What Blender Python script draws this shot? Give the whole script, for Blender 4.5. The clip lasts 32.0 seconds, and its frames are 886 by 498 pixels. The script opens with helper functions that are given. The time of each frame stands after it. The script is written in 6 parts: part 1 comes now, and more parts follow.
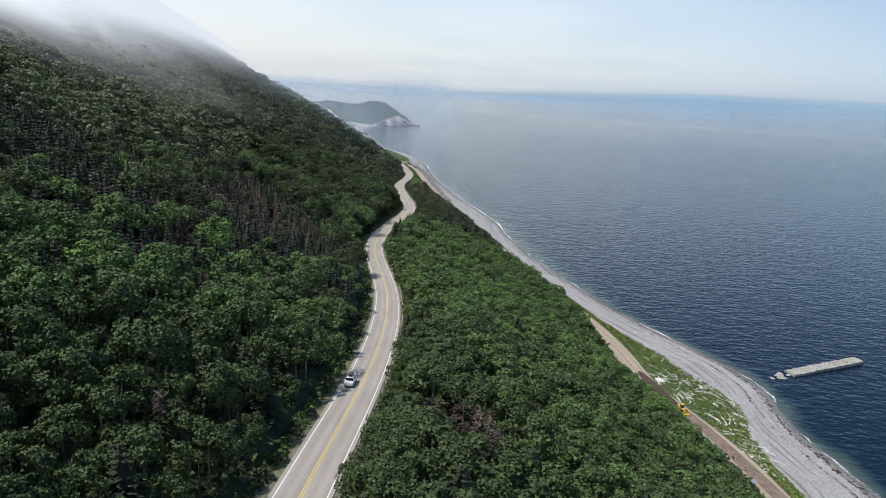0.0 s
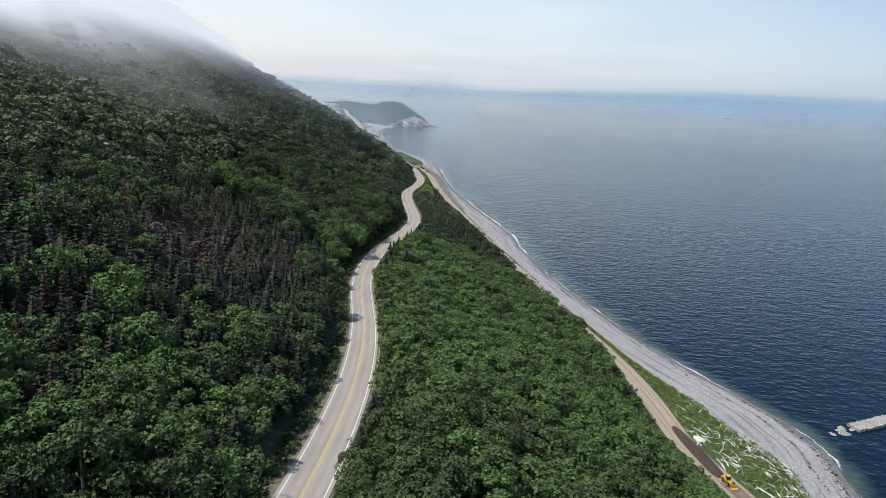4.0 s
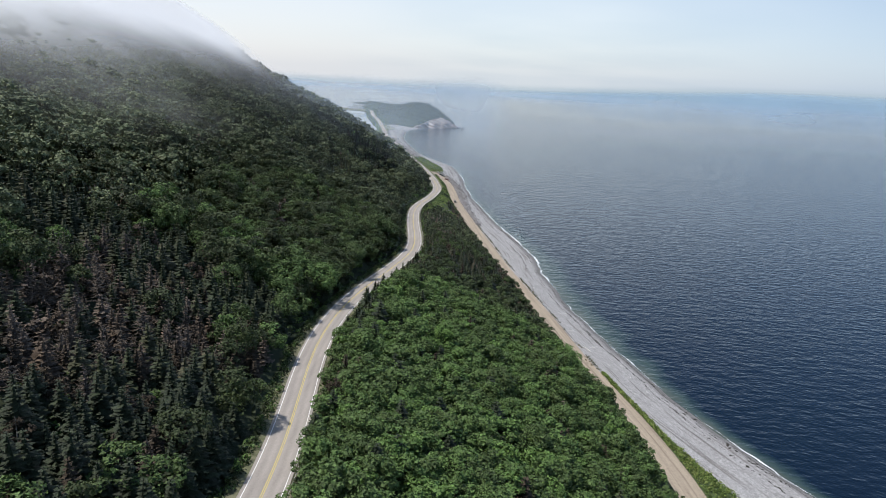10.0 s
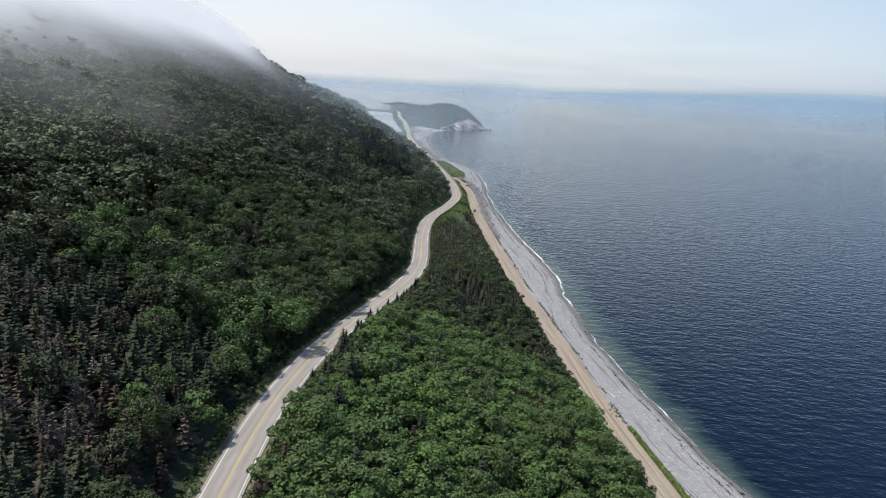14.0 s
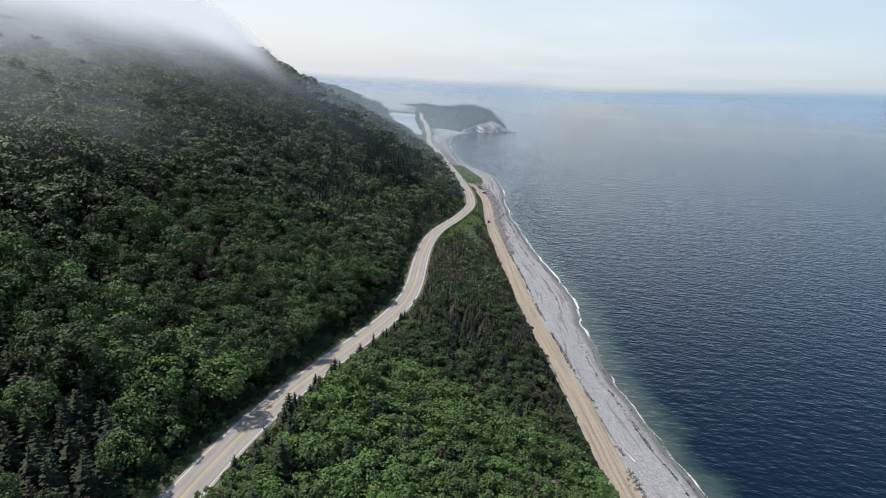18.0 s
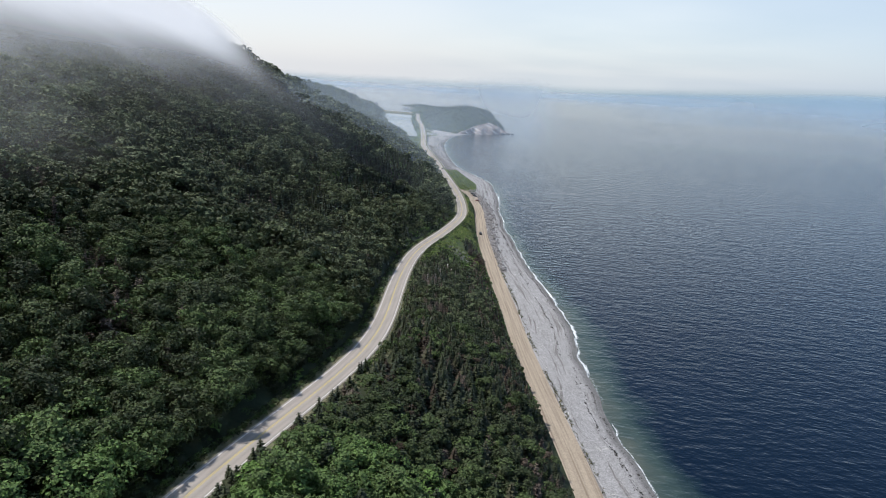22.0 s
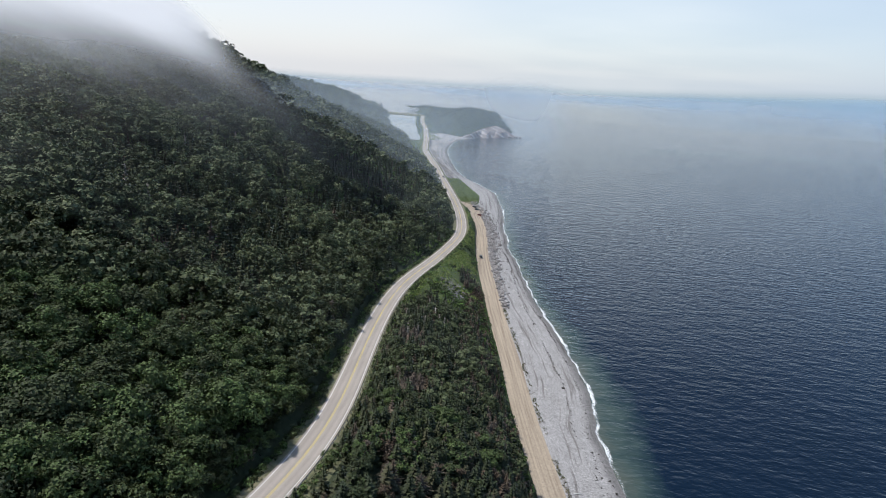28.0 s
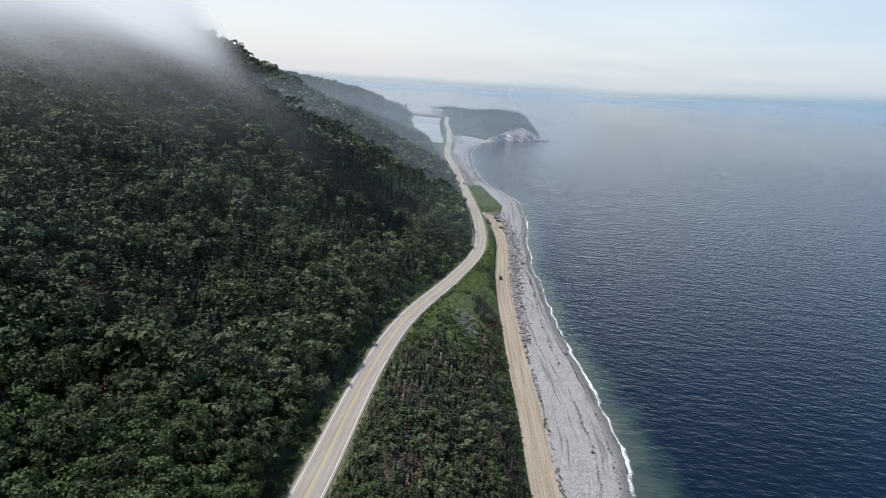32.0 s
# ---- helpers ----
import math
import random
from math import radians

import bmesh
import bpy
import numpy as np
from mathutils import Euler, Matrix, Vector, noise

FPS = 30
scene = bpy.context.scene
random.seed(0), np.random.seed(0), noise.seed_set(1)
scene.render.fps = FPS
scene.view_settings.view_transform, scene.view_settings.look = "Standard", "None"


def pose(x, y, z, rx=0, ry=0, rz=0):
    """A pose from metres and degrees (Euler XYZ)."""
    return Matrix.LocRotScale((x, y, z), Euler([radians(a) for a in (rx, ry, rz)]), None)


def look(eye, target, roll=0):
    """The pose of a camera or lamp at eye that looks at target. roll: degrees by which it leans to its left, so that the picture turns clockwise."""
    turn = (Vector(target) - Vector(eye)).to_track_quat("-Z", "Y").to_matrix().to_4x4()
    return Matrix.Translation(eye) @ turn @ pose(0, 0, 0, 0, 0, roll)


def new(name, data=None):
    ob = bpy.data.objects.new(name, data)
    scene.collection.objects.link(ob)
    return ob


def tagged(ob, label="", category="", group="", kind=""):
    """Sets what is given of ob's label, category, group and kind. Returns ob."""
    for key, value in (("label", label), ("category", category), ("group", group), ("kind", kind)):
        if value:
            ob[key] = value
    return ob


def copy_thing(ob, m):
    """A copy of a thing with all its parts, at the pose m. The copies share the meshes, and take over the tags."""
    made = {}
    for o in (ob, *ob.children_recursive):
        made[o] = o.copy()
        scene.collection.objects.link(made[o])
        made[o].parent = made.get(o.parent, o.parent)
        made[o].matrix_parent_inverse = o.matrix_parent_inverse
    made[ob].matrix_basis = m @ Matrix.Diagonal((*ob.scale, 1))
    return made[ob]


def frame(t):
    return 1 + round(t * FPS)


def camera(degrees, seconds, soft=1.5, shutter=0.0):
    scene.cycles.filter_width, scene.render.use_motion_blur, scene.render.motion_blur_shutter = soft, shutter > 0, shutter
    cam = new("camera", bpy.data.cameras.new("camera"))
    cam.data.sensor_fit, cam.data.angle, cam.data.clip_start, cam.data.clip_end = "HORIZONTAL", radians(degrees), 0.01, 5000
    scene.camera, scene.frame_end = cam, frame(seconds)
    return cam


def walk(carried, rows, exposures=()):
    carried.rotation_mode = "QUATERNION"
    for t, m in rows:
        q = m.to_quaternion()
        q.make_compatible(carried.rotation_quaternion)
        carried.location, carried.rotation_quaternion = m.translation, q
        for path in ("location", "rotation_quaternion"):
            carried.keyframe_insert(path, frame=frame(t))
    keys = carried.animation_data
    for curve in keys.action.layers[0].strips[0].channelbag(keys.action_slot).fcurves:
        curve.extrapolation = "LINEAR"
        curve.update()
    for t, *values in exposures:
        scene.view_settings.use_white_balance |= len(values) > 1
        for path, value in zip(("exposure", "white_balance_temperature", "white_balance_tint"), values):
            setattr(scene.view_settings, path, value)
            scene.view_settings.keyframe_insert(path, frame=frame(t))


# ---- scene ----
cam = camera(68.3, 32.0, soft=0.6)
# seconds, metres east, north, up, and the turn in degrees
ROWS = [
    (0.0, 1.76, 0.05, 113.44, 75.21, -3.54, 0.27),
    (0.5, 2.28, 4.80, 113.38, 75.20, -3.54, 0.35),
    (1.0, 3.00, 9.74, 113.40, 75.18, -3.49, 0.48),
    (1.5, 3.88, 14.80, 113.46, 75.18, -3.47, 0.56),
    (2.0, 4.84, 19.95, 113.57, 75.17, -3.44, 0.62),
    (2.5, 5.88, 25.17, 113.70, 75.15, -3.41, 1.15),
    (3.0, 6.93, 30.42, 113.84, 75.12, -3.38, 1.64),
    (3.5, 8.00, 35.69, 113.98, 75.09, -3.35, 1.92),
    (5.5, 12.20, 56.63, 114.49, 74.98, -3.36, 2.58),
    (6.0, 13.19, 61.79, 114.59, 74.98, -3.31, 3.08),
    (6.5, 14.16, 66.92, 114.68, 74.91, -3.28, 3.81),
    (7.0, 15.13, 72.02, 114.76, 74.88, -3.24, 4.18),
    (7.5, 16.07, 77.09, 114.83, 74.88, -3.22, 4.41),
    (8.0, 17.02, 82.12, 114.89, 74.86, -3.19, 4.58),
    (8.5, 17.96, 87.13, 114.95, 74.85, -3.21, 4.74),
    (9.0, 18.88, 92.11, 115.00, 74.85, -3.20, 4.86),
    (9.5, 19.80, 97.07, 115.05, 74.86, -3.19, 4.94),
    (10.0, 20.71, 102.02, 115.10, 74.85, -3.19, 4.99),
    (10.5, 21.62, 106.96, 115.15, 74.83, -3.18, 5.06),
    (11.0, 22.54, 111.89, 115.20, 74.79, -3.13, 6.12),
    (11.5, 23.45, 116.82, 115.25, 74.74, -3.12, 6.77),
    (12.0, 24.35, 121.75, 115.31, 74.73, -3.11, 7.02),
    (12.5, 25.23, 126.68, 115.37, 74.73, -3.11, 7.23),
    (13.0, 26.09, 131.62, 115.43, 74.72, -3.11, 7.47),
    (13.5, 26.96, 136.56, 115.49, 74.73, -3.10, 7.65),
    (14.0, 27.82, 141.52, 115.55, 74.73, -3.10, 7.77),
    (14.5, 28.73, 146.49, 115.61, 74.71, -3.11, 7.87),
    (16.5, 32.48, 166.49, 115.84, 74.72, -2.94, 9.53),
    (17.0, 33.34, 171.52, 115.89, 74.68, -2.96, 9.77),
    (17.5, 34.12, 176.56, 115.92, 74.67, -2.96, 9.96),
    (18.0, 34.81, 181.61, 115.95, 74.66, -2.92, 10.21),
    (18.5, 35.38, 186.67, 115.97, 74.64, -2.90, 10.49),
    (19.0, 35.83, 191.74, 115.98, 74.63, -2.91, 10.71),
    (19.5, 36.17, 196.81, 115.98, 74.63, -2.92, 10.91),
    (20.0, 36.42, 201.89, 115.97, 74.63, -2.96, 10.61),
    (20.5, 36.57, 206.97, 115.95, 74.65, -3.01, 10.32),
    (21.0, 36.65, 212.05, 115.92, 74.66, -3.03, 10.28),
    (21.5, 36.63, 217.13, 115.88, 74.66, -3.02, 10.28),
    (22.0, 36.53, 222.22, 115.83, 74.67, -3.04, 10.27),
    (22.5, 36.36, 227.31, 115.78, 74.68, -3.07, 10.26),
    (23.0, 36.12, 232.39, 115.73, 74.65, -3.08, 10.57),
    (23.5, 35.86, 237.49, 115.67, 74.66, -3.08, 10.59),
    (24.0, 35.56, 242.58, 115.62, 74.67, -3.11, 10.63),
    (24.5, 35.25, 247.68, 115.57, 74.65, -3.11, 10.85),
    (25.0, 34.94, 252.78, 115.53, 74.65, -3.14, 10.92),
    (25.5, 34.63, 257.89, 115.50, 74.64, -3.15, 10.96),
    (27.5, 33.63, 278.44, 115.51, 74.67, -3.39, 11.03),
    (28.0, 33.44, 283.61, 115.55, 74.67, -3.41, 11.07),
    (28.5, 33.29, 288.79, 115.62, 74.67, -3.43, 11.14),
    (29.0, 33.16, 293.99, 115.69, 74.67, -3.45, 11.18),
    (29.5, 33.02, 299.20, 115.77, 74.69, -3.47, 11.18),
    (30.0, 32.88, 304.41, 115.86, 74.67, -3.47, 11.35),
    (30.5, 32.69, 309.63, 115.94, 74.66, -3.48, 11.47),
    (31.0, 32.40, 314.84, 116.00, 74.63, -3.47, 12.01),
    (31.5, 31.96, 320.04, 116.02, 74.58, -3.42, 12.87),
    (32.0, 31.28, 325.21, 116.00, 74.56, -3.39, 13.44),
]
walk(cam, [(t, pose(x, y, z, rx, ry, rz)) for t, x, y, z, rx, ry, rz in ROWS])

# ---------------------------------------------------------------- sky and sun
SUN_DIR = Vector((-0.48, -0.03, 0.87)).normalized()      # towards the sun, over the hill


def build_world():
    w = bpy.data.worlds.new("sky")
    scene.world = w
    w.use_nodes = True
    nt = w.node_tree
    nt.nodes.clear()
    N = nt.nodes.new
    L = nt.links.new
    out = N("ShaderNodeOutputWorld")
    sky = N("ShaderNodeTexSky")
    sky.sky_type = "NISHITA"
    sky.sun_disc = False
    sky.sun_elevation = math.asin(SUN_DIR.z)
    sky.sun_rotation = math.atan2(SUN_DIR.x, SUN_DIR.y)
    sky.dust_density = 1.0
    tc = N("ShaderNodeTexCoord")
    sep = N("ShaderNodeSeparateXYZ")
    L(tc.outputs["Generated"], sep.inputs[0])
    # cloud sheet: the direction laid out on a flat ceiling
    lift = N("ShaderNodeMath"); lift.operation = "MAXIMUM"; lift.inputs[1].default_value = 0.0
    L(sep.outputs["Z"], lift.inputs[0])
    den = N("ShaderNodeMath"); den.operation = "ADD"; den.inputs[1].default_value = 0.11
    L(lift.outputs[0], den.inputs[0])
    div = N("ShaderNodeVectorMath"); div.operation = "DIVIDE"
    L(tc.outputs["Generated"], div.inputs[0])
    comb = N("ShaderNodeCombineXYZ")
    for i in range(3):
        L(den.outputs[0], comb.inputs[i])
    L(comb.outputs[0], div.inputs[1])
    nz = N("ShaderNodeTexNoise")
    nz.inputs["Scale"].default_value = 0.55
    nz.inputs["Detail"].default_value = 4.0
    nz.inputs["Roughness"].default_value = 0.42
    L(div.outputs[0], nz.inputs["Vector"])
    cr = N("ShaderNodeValToRGB")
    cr.color_ramp.elements[0].position = 0.34
    cr.color_ramp.elements[0].color = (0.665, 0.765, 0.89, 1)
    cr.color_ramp.elements[1].position = 0.58
    cr.color_ramp.elements[1].color = (0.78, 0.855, 0.95, 1)
    L(nz.outputs["Fac"], cr.inputs[0])
    # thinner cloud and blue overhead
    ov = N("ShaderNodeMapRange")
    ov.interpolation_type = "SMOOTHSTEP"
    ov.inputs["From Min"].default_value = 0.20
    ov.inputs["From Max"].default_value = 0.62
    ov.inputs["To Max"].default_value = 0.85
    open_sea = N("ShaderNodeMath"); open_sea.operation = "MULTIPLY_ADD"
    open_sea.inputs[1].default_value = 0.42
    L(sep.outputs["X"], open_sea.inputs[0])
    L(sep.outputs["Z"], open_sea.inputs[2])
    L(open_sea.outputs[0], ov.inputs["Value"])
    blue = N("ShaderNodeMixRGB")
    blue.inputs[2].default_value = (0.09, 0.22, 0.46, 1)
    L(ov.outputs[0], blue.inputs[0])
    east = N("ShaderNodeMapRange")          # thinner and bluer out to sea
    east.interpolation_type = "SMOOTHSTEP"
    east.inputs["From Min"].default_value = 0.02
    east.inputs["From Max"].default_value = 0.62
    east.inputs["To Max"].default_value = 0.85
    L(sep.outputs["X"], east.inputs["Value"])
    sea_side = N("ShaderNodeMixRGB")
    sea_side.inputs[2].default_value = (0.45, 0.60, 0.82, 1)
    L(east.outputs[0], sea_side.inputs[0])
    west = N("ShaderNodeMapRange")          # the cloud over the hill is thick and white
    west.interpolation_type = "SMOOTHSTEP"
    west.inputs["From Min"].default_value = 0.02
    west.inputs["From Max"].default_value = -0.34
    west.inputs["To Max"].default_value = 0.9
    L(sep.outputs["X"], west.inputs["Value"])
    hill_side = N("ShaderNodeMixRGB")
    hill_side.inputs[2].default_value = (0.86, 0.885, 0.96, 1)
    L(west.outputs[0], hill_side.inputs[0])
    L(cr.outputs[0], hill_side.inputs[1])
    L(hill_side.outputs[0], sea_side.inputs[1])
    L(sea_side.outputs[0], blue.inputs[1])
    # haze that closes the view at the horizon
    hz = N("ShaderNodeMapRange")
    hz.inputs["From Min"].default_value = -0.008
    hz.inputs["From Max"].default_value = 0.010
    hz.interpolation_type = "SMOOTHSTEP"
    edge = N("ShaderNodeMapRange")          # the fog bank stands lower over the land side
    edge.interpolation_type = "SMOOTHSTEP"
    edge.inputs["From Min"].default_value = -0.05
    edge.inputs["From Max"].default_value = 0.50
    edge.inputs["To Min"].default_value = 0.020
    edge.inputs["To Max"].default_value = 0.0
    L(sep.outputs["X"], edge.inputs["Value"])
    high = N("ShaderNodeMath"); high.operation = "ADD"
    L(sep.outputs["Z"], high.inputs[0])
    L(edge.outputs[0], high.inputs[1])
    L(high.outputs[0], hz.inputs["Value"])
    mix = N("ShaderNodeMixRGB")
    mix.inputs[1].default_value = (0.36, 0.52, 0.66, 1)
    L(hz.outputs[0], mix.inputs[0])
    L(blue.outputs[0], mix.inputs[2])
    b1 = N("ShaderNodeBackground"); b1.inputs[1].default_value = 0.72
    L(mix.outputs[0], b1.inputs[0])
    b2 = N("ShaderNodeBackground"); b2.inputs[1].default_value = 0.05
    L(sky.outputs[0], b2.inputs[0])
    add = N("ShaderNodeAddShader")
    L(b1.outputs[0], add.inputs[0])
    L(b2.outputs[0], add.inputs[1])
    L(add.outputs[0], out.inputs[0])


build_world()
sun = new("sun", bpy.data.lights.new("sun", "SUN"))
sun.data.energy = 4.7
sun.data.angle = radians(2.0)
sun.data.color = (1.0, 0.97, 0.92)
sun.matrix_world = look(SUN_DIR * 500, (0, 0, 0))
scene.view_settings.exposure = 0.0

# ---------------------------------------------------------------- materials


def mat_base(name, rough=0.9):
    m = bpy.data.materials.new(name)
    m.use_nodes = True
    nt = m.node_tree
    b = nt.nodes["Principled BSDF"]
    b.inputs["Roughness"].default_value = rough
    b.inputs["Specular IOR Level"].default_value = 0.25
    return m, nt, b


def ramp(nt, fac, stops):
    r = nt.nodes.new("ShaderNodeValToRGB")
    e = r.color_ramp.elements
    while len(e) < len(stops):
        e.new(0.5)
    for el, (p, c) in zip(e, stops):
        el.position = p
        el.color = (*c, 1)
    nt.links.new(fac, r.inputs[0])
    return r.outputs[0]


def tex_noise(nt, scale, detail=4.0, rough=0.55, stretch=None, coord="Object"):
    n = nt.nodes.new("ShaderNodeTexNoise")
    n.inputs["Scale"].default_value = scale
    n.inputs["Detail"].default_value = detail
    n.inputs["Roughness"].default_value = rough
    tc = nt.nodes.new("ShaderNodeTexCoord")
    src = tc.outputs[coord]
    if stretch:
        mp = nt.nodes.new("ShaderNodeMapping")
        mp.inputs["Scale"].default_value = stretch[:3]
        if len(stretch) > 3:
            mp.inputs["Rotation"].default_value = (0, 0, radians(stretch[3]))
        nt.links.new(src, mp.inputs[0])
        src = mp.outputs[0]
    nt.links.new(src, n.inputs["Vector"])
    return n.outputs["Fac"]


def mixc(nt, fac, a, b, mode="MIX"):
    m = nt.nodes.new("ShaderNodeMixRGB")
    m.blend_type = mode
    for sock, v in ((m.inputs[0], fac), (m.inputs[1], a), (m.inputs[2], b)):
        if isinstance(v, (int, float)):
            sock.default_value = v
        elif isinstance(v, tuple):
            sock.default_value = (*v, 1)
        else:
            nt.links.new(v, sock)
    return m.outputs[0]


def bump(nt, b, height, strength, dist):
    n = nt.nodes.new("ShaderNodeBump")
    n.inputs["Strength"].default_value = strength
    n.inputs["Distance"].default_value = dist
    nt.links.new(height, n.inputs["Height"])
    nt.links.new(n.outputs[0], b.inputs["Normal"])
    return n


def simple(name, dark, light, scale, rough=0.9, bump_s=0.3, bump_d=0.02, big=None, metal=0.0, coord="Object"):
    """A surface whose colour wanders between two tones at two scales, with a fine relief."""
    m, nt, b = mat_base(name, rough)
    f = tex_noise(nt, scale, 5.0, 0.6, coord=coord)
    c = ramp(nt, f, [(0.3, dark), (0.7, light)])
    if big:
        g = tex_noise(nt, scale * big[0], 3.0, coord=coord)
        c = mixc(nt, 0.6, c, ramp(nt, g, [(0.35, big[1]), (0.65, big[2])]), "MULTIPLY")
    nt.links.new(c, b.inputs["Base Color"])
    b.inputs["Metallic"].default_value = metal
    if bump_s:
        bump(nt, b, f, bump_s, bump_d)
    return m


def leaf_mat(name, stops, rough=0.65, trans=0.09, speck=5.0):
    """Foliage: each tree has its own tone (tint on joined woods, chance on single trees), each clump a little of its own."""
    m, nt, b = mat_base(name, rough)
    at = nt.nodes.new("ShaderNodeAttribute")
    at.attribute_name = "tint"
    oi = nt.nodes.new("ShaderNodeObjectInfo")
    geo = nt.nodes.new("ShaderNodeNewGeometry")
    single = nt.nodes.new("ShaderNodeMath"); single.operation = "SUBTRACT"; single.inputs[0].default_value = 1.0
    nt.links.new(at.outputs["Alpha"], single.inputs[1])
    a2 = nt.nodes.new("ShaderNodeMath"); a2.operation = "MULTIPLY_ADD"
    nt.links.new(oi.outputs["Random"], a2.inputs[0])
    nt.links.new(single.outputs[0], a2.inputs[1])
    nt.links.new(at.outputs["Fac"], a2.inputs[2])
    c = ramp(nt, a2.outputs[0], stops)
    per = nt.nodes.new("ShaderNodeMapRange")
    per.inputs["To Min"].default_value = 0.60
    per.inputs["To Max"].default_value = 1.40
    nt.links.new(geo.outputs["Random Per Island"], per.inputs["Value"])
    sp = tex_noise(nt, speck, 3.0, 0.65)
    spr = nt.nodes.new("ShaderNodeMapRange")
    spr.inputs["From Min"].default_value = 0.38
    spr.inputs["From Max"].default_value = 0.64
    spr.inputs["To Min"].default_value = 0.62
    spr.inputs["To Max"].default_value = 1.45
    nt.links.new(sp, spr.inputs["Value"])
    ml = nt.nodes.new("ShaderNodeMath"); ml.operation = "MULTIPLY"
    nt.links.new(per.outputs[0], ml.inputs[0]); nt.links.new(spr.outputs[0], ml.inputs[1])
    bump(nt, b, sp, 0.5, 0.2)
    hsv = nt.nodes.new("ShaderNodeHueSaturation")
    nt.links.new(ml.outputs[0], hsv.inputs["Value"])
    nt.links.new(c, hsv.inputs["Color"])
    nt.links.new(hsv.outputs[0], b.inputs["Base Color"])
    if trans:
        tl = nt.nodes.new("ShaderNodeBsdfTranslucent")
        nt.links.new(hsv.outputs[0], tl.inputs["Color"])
        mx = nt.nodes.new("ShaderNodeMixShader")
        mx.inputs[0].default_value = trans
        nt.links.new(b.outputs[0], mx.inputs[1])
        nt.links.new(tl.outputs[0], mx.inputs[2])
        nt.links.new(mx.outputs[0], nt.nodes["Material Output"].inputs[0])
    return m


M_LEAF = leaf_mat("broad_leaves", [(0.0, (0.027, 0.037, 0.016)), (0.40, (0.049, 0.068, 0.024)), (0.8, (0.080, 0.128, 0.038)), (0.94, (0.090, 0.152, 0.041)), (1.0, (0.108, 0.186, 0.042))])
M_LEAF_BANK = leaf_mat("bank_leaves", [(0.0, (0.054, 0.080, 0.027)), (0.5, (0.074, 0.116, 0.035)), (0.9, (0.088, 0.148, 0.040)), (1.0, (0.106, 0.182, 0.042))])
# greyer and lighter than M_LEAF: the hill's haze put into the leaf colour
M_LEAF_HAZED = leaf_mat("hazed_leaves", [(0.0, (0.027, 0.037, 0.016)), (0.38, (0.058, 0.074, 0.032)), (0.58, (0.094, 0.114, 0.056)), (1.0, (0.145, 0.172, 0.088))])
M_NEEDLE = leaf_mat("spruce_needles", [(0.0, (0.024, 0.033, 0.016)), (0.45, (0.030, 0.040, 0.018)), (0.85, (0.041, 0.047, 0.022)), (1.0, (0.060, 0.057, 0.031))], trans=0.04, speck=4.2)
M_DEAD = leaf_mat("dead_twigs", [(0.0, (0.11, 0.088, 0.07)), (0.5, (0.22, 0.192, 0.164)), (1.0, (0.42, 0.39, 0.35))], rough=0.9, trans=0.0)
M_BROWN = leaf_mat("withered_needles", [(0.0, (0.050, 0.038, 0.026)), (0.5, (0.084, 0.061, 0.044)), (1.0, (0.150, 0.119, 0.095))], rough=0.9, trans=0.05)
M_DRYWEED = leaf_mat("dry_weeds", [(0.0, (0.06, 0.075, 0.03)), (0.6, (0.11, 0.10, 0.05)), (1.0, (0.17, 0.14, 0.08))], rough=0.9)
M_TUFT = leaf_mat("shore_grass", [(0.0, (0.095, 0.140, 0.036)), (0.6, (0.15, 0.205, 0.050)), (1.0, (0.22, 0.24, 0.085))], rough=0.8)
M_BARK = simple("bark", (0.10, 0.085, 0.07), (0.26, 0.24, 0.21), 3.0)
M_FLOOR = simple("forest_floor", (0.022, 0.032, 0.016), (0.045, 0.055, 0.028), 0.7, bump_d=0.3, big=(0.06, (0.6, 0.6, 0.55), (1, 1, 1)))
M_GRASS = simple("rough_grass", (0.036, 0.055, 0.020), (0.080, 0.105, 0.042), 0.55, bump_d=0.25, big=(0.12, (0.65, 0.75, 0.6), (1, 1, 1)))
M_VERGE = simple("verge", (0.085, 0.085, 0.050), (0.20, 0.18, 0.12), 0.8, bump_d=0.1, big=(0.1, (0.6, 0.75, 0.5), (1, 1, 1)))


def asphalt():
    m, nt, b = mat_base("worn_asphalt", 0.88)
    f = tex_noise(nt, 3.0, 6.0, 0.7)
    c = ramp(nt, f, [(0.3, (0.265, 0.236, 0.210)), (0.7, (0.340, 0.304, 0.274))])
    g = tex_noise(nt, 0.5, 3.0, 0.5, (1.0, 0.12, 1.0))
    c = mixc(nt, 0.55, c, ramp(nt, g, [(0.35, (0.80, 0.80, 0.80)), (0.62, (1.06, 1.05, 1.04))]), "MULTIPLY")
    # wheel tracks, a little darker and smoother, from the strip's own cross coordinate
    at = nt.nodes.new("ShaderNodeAttribute"); at.attribute_name = "across"
    wv = nt.nodes.new("ShaderNodeMath"); wv.operation = "SINE"
    ml = nt.nodes.new("ShaderNodeMath"); ml.operation = "MULTIPLY"; ml.inputs[1].default_value = 3.7
    nt.links.new(at.outputs["Fac"], ml.inputs[0])
    nt.links.new(ml.outputs[0], wv.inputs[0])
    mr = nt.nodes.new("ShaderNodeMapRange")
    mr.inputs["From Min"].default_value = -1.0
    mr.inputs["To Min"].default_value = 0.90
    mr.inputs["To Max"].default_value = 1.04
    nt.links.new(wv.outputs[0], mr.inputs["Value"])
    hs = nt.nodes.new("ShaderNodeHueSaturation")
    nt.links.new(mr.outputs[0], hs.inputs["Value"])
    nt.links.new(c, hs.inputs["Color"])
    nt.links.new(hs.outputs[0], b.inputs["Base Color"])
    bump(nt, b, f, 0.2, 0.01)
    return m


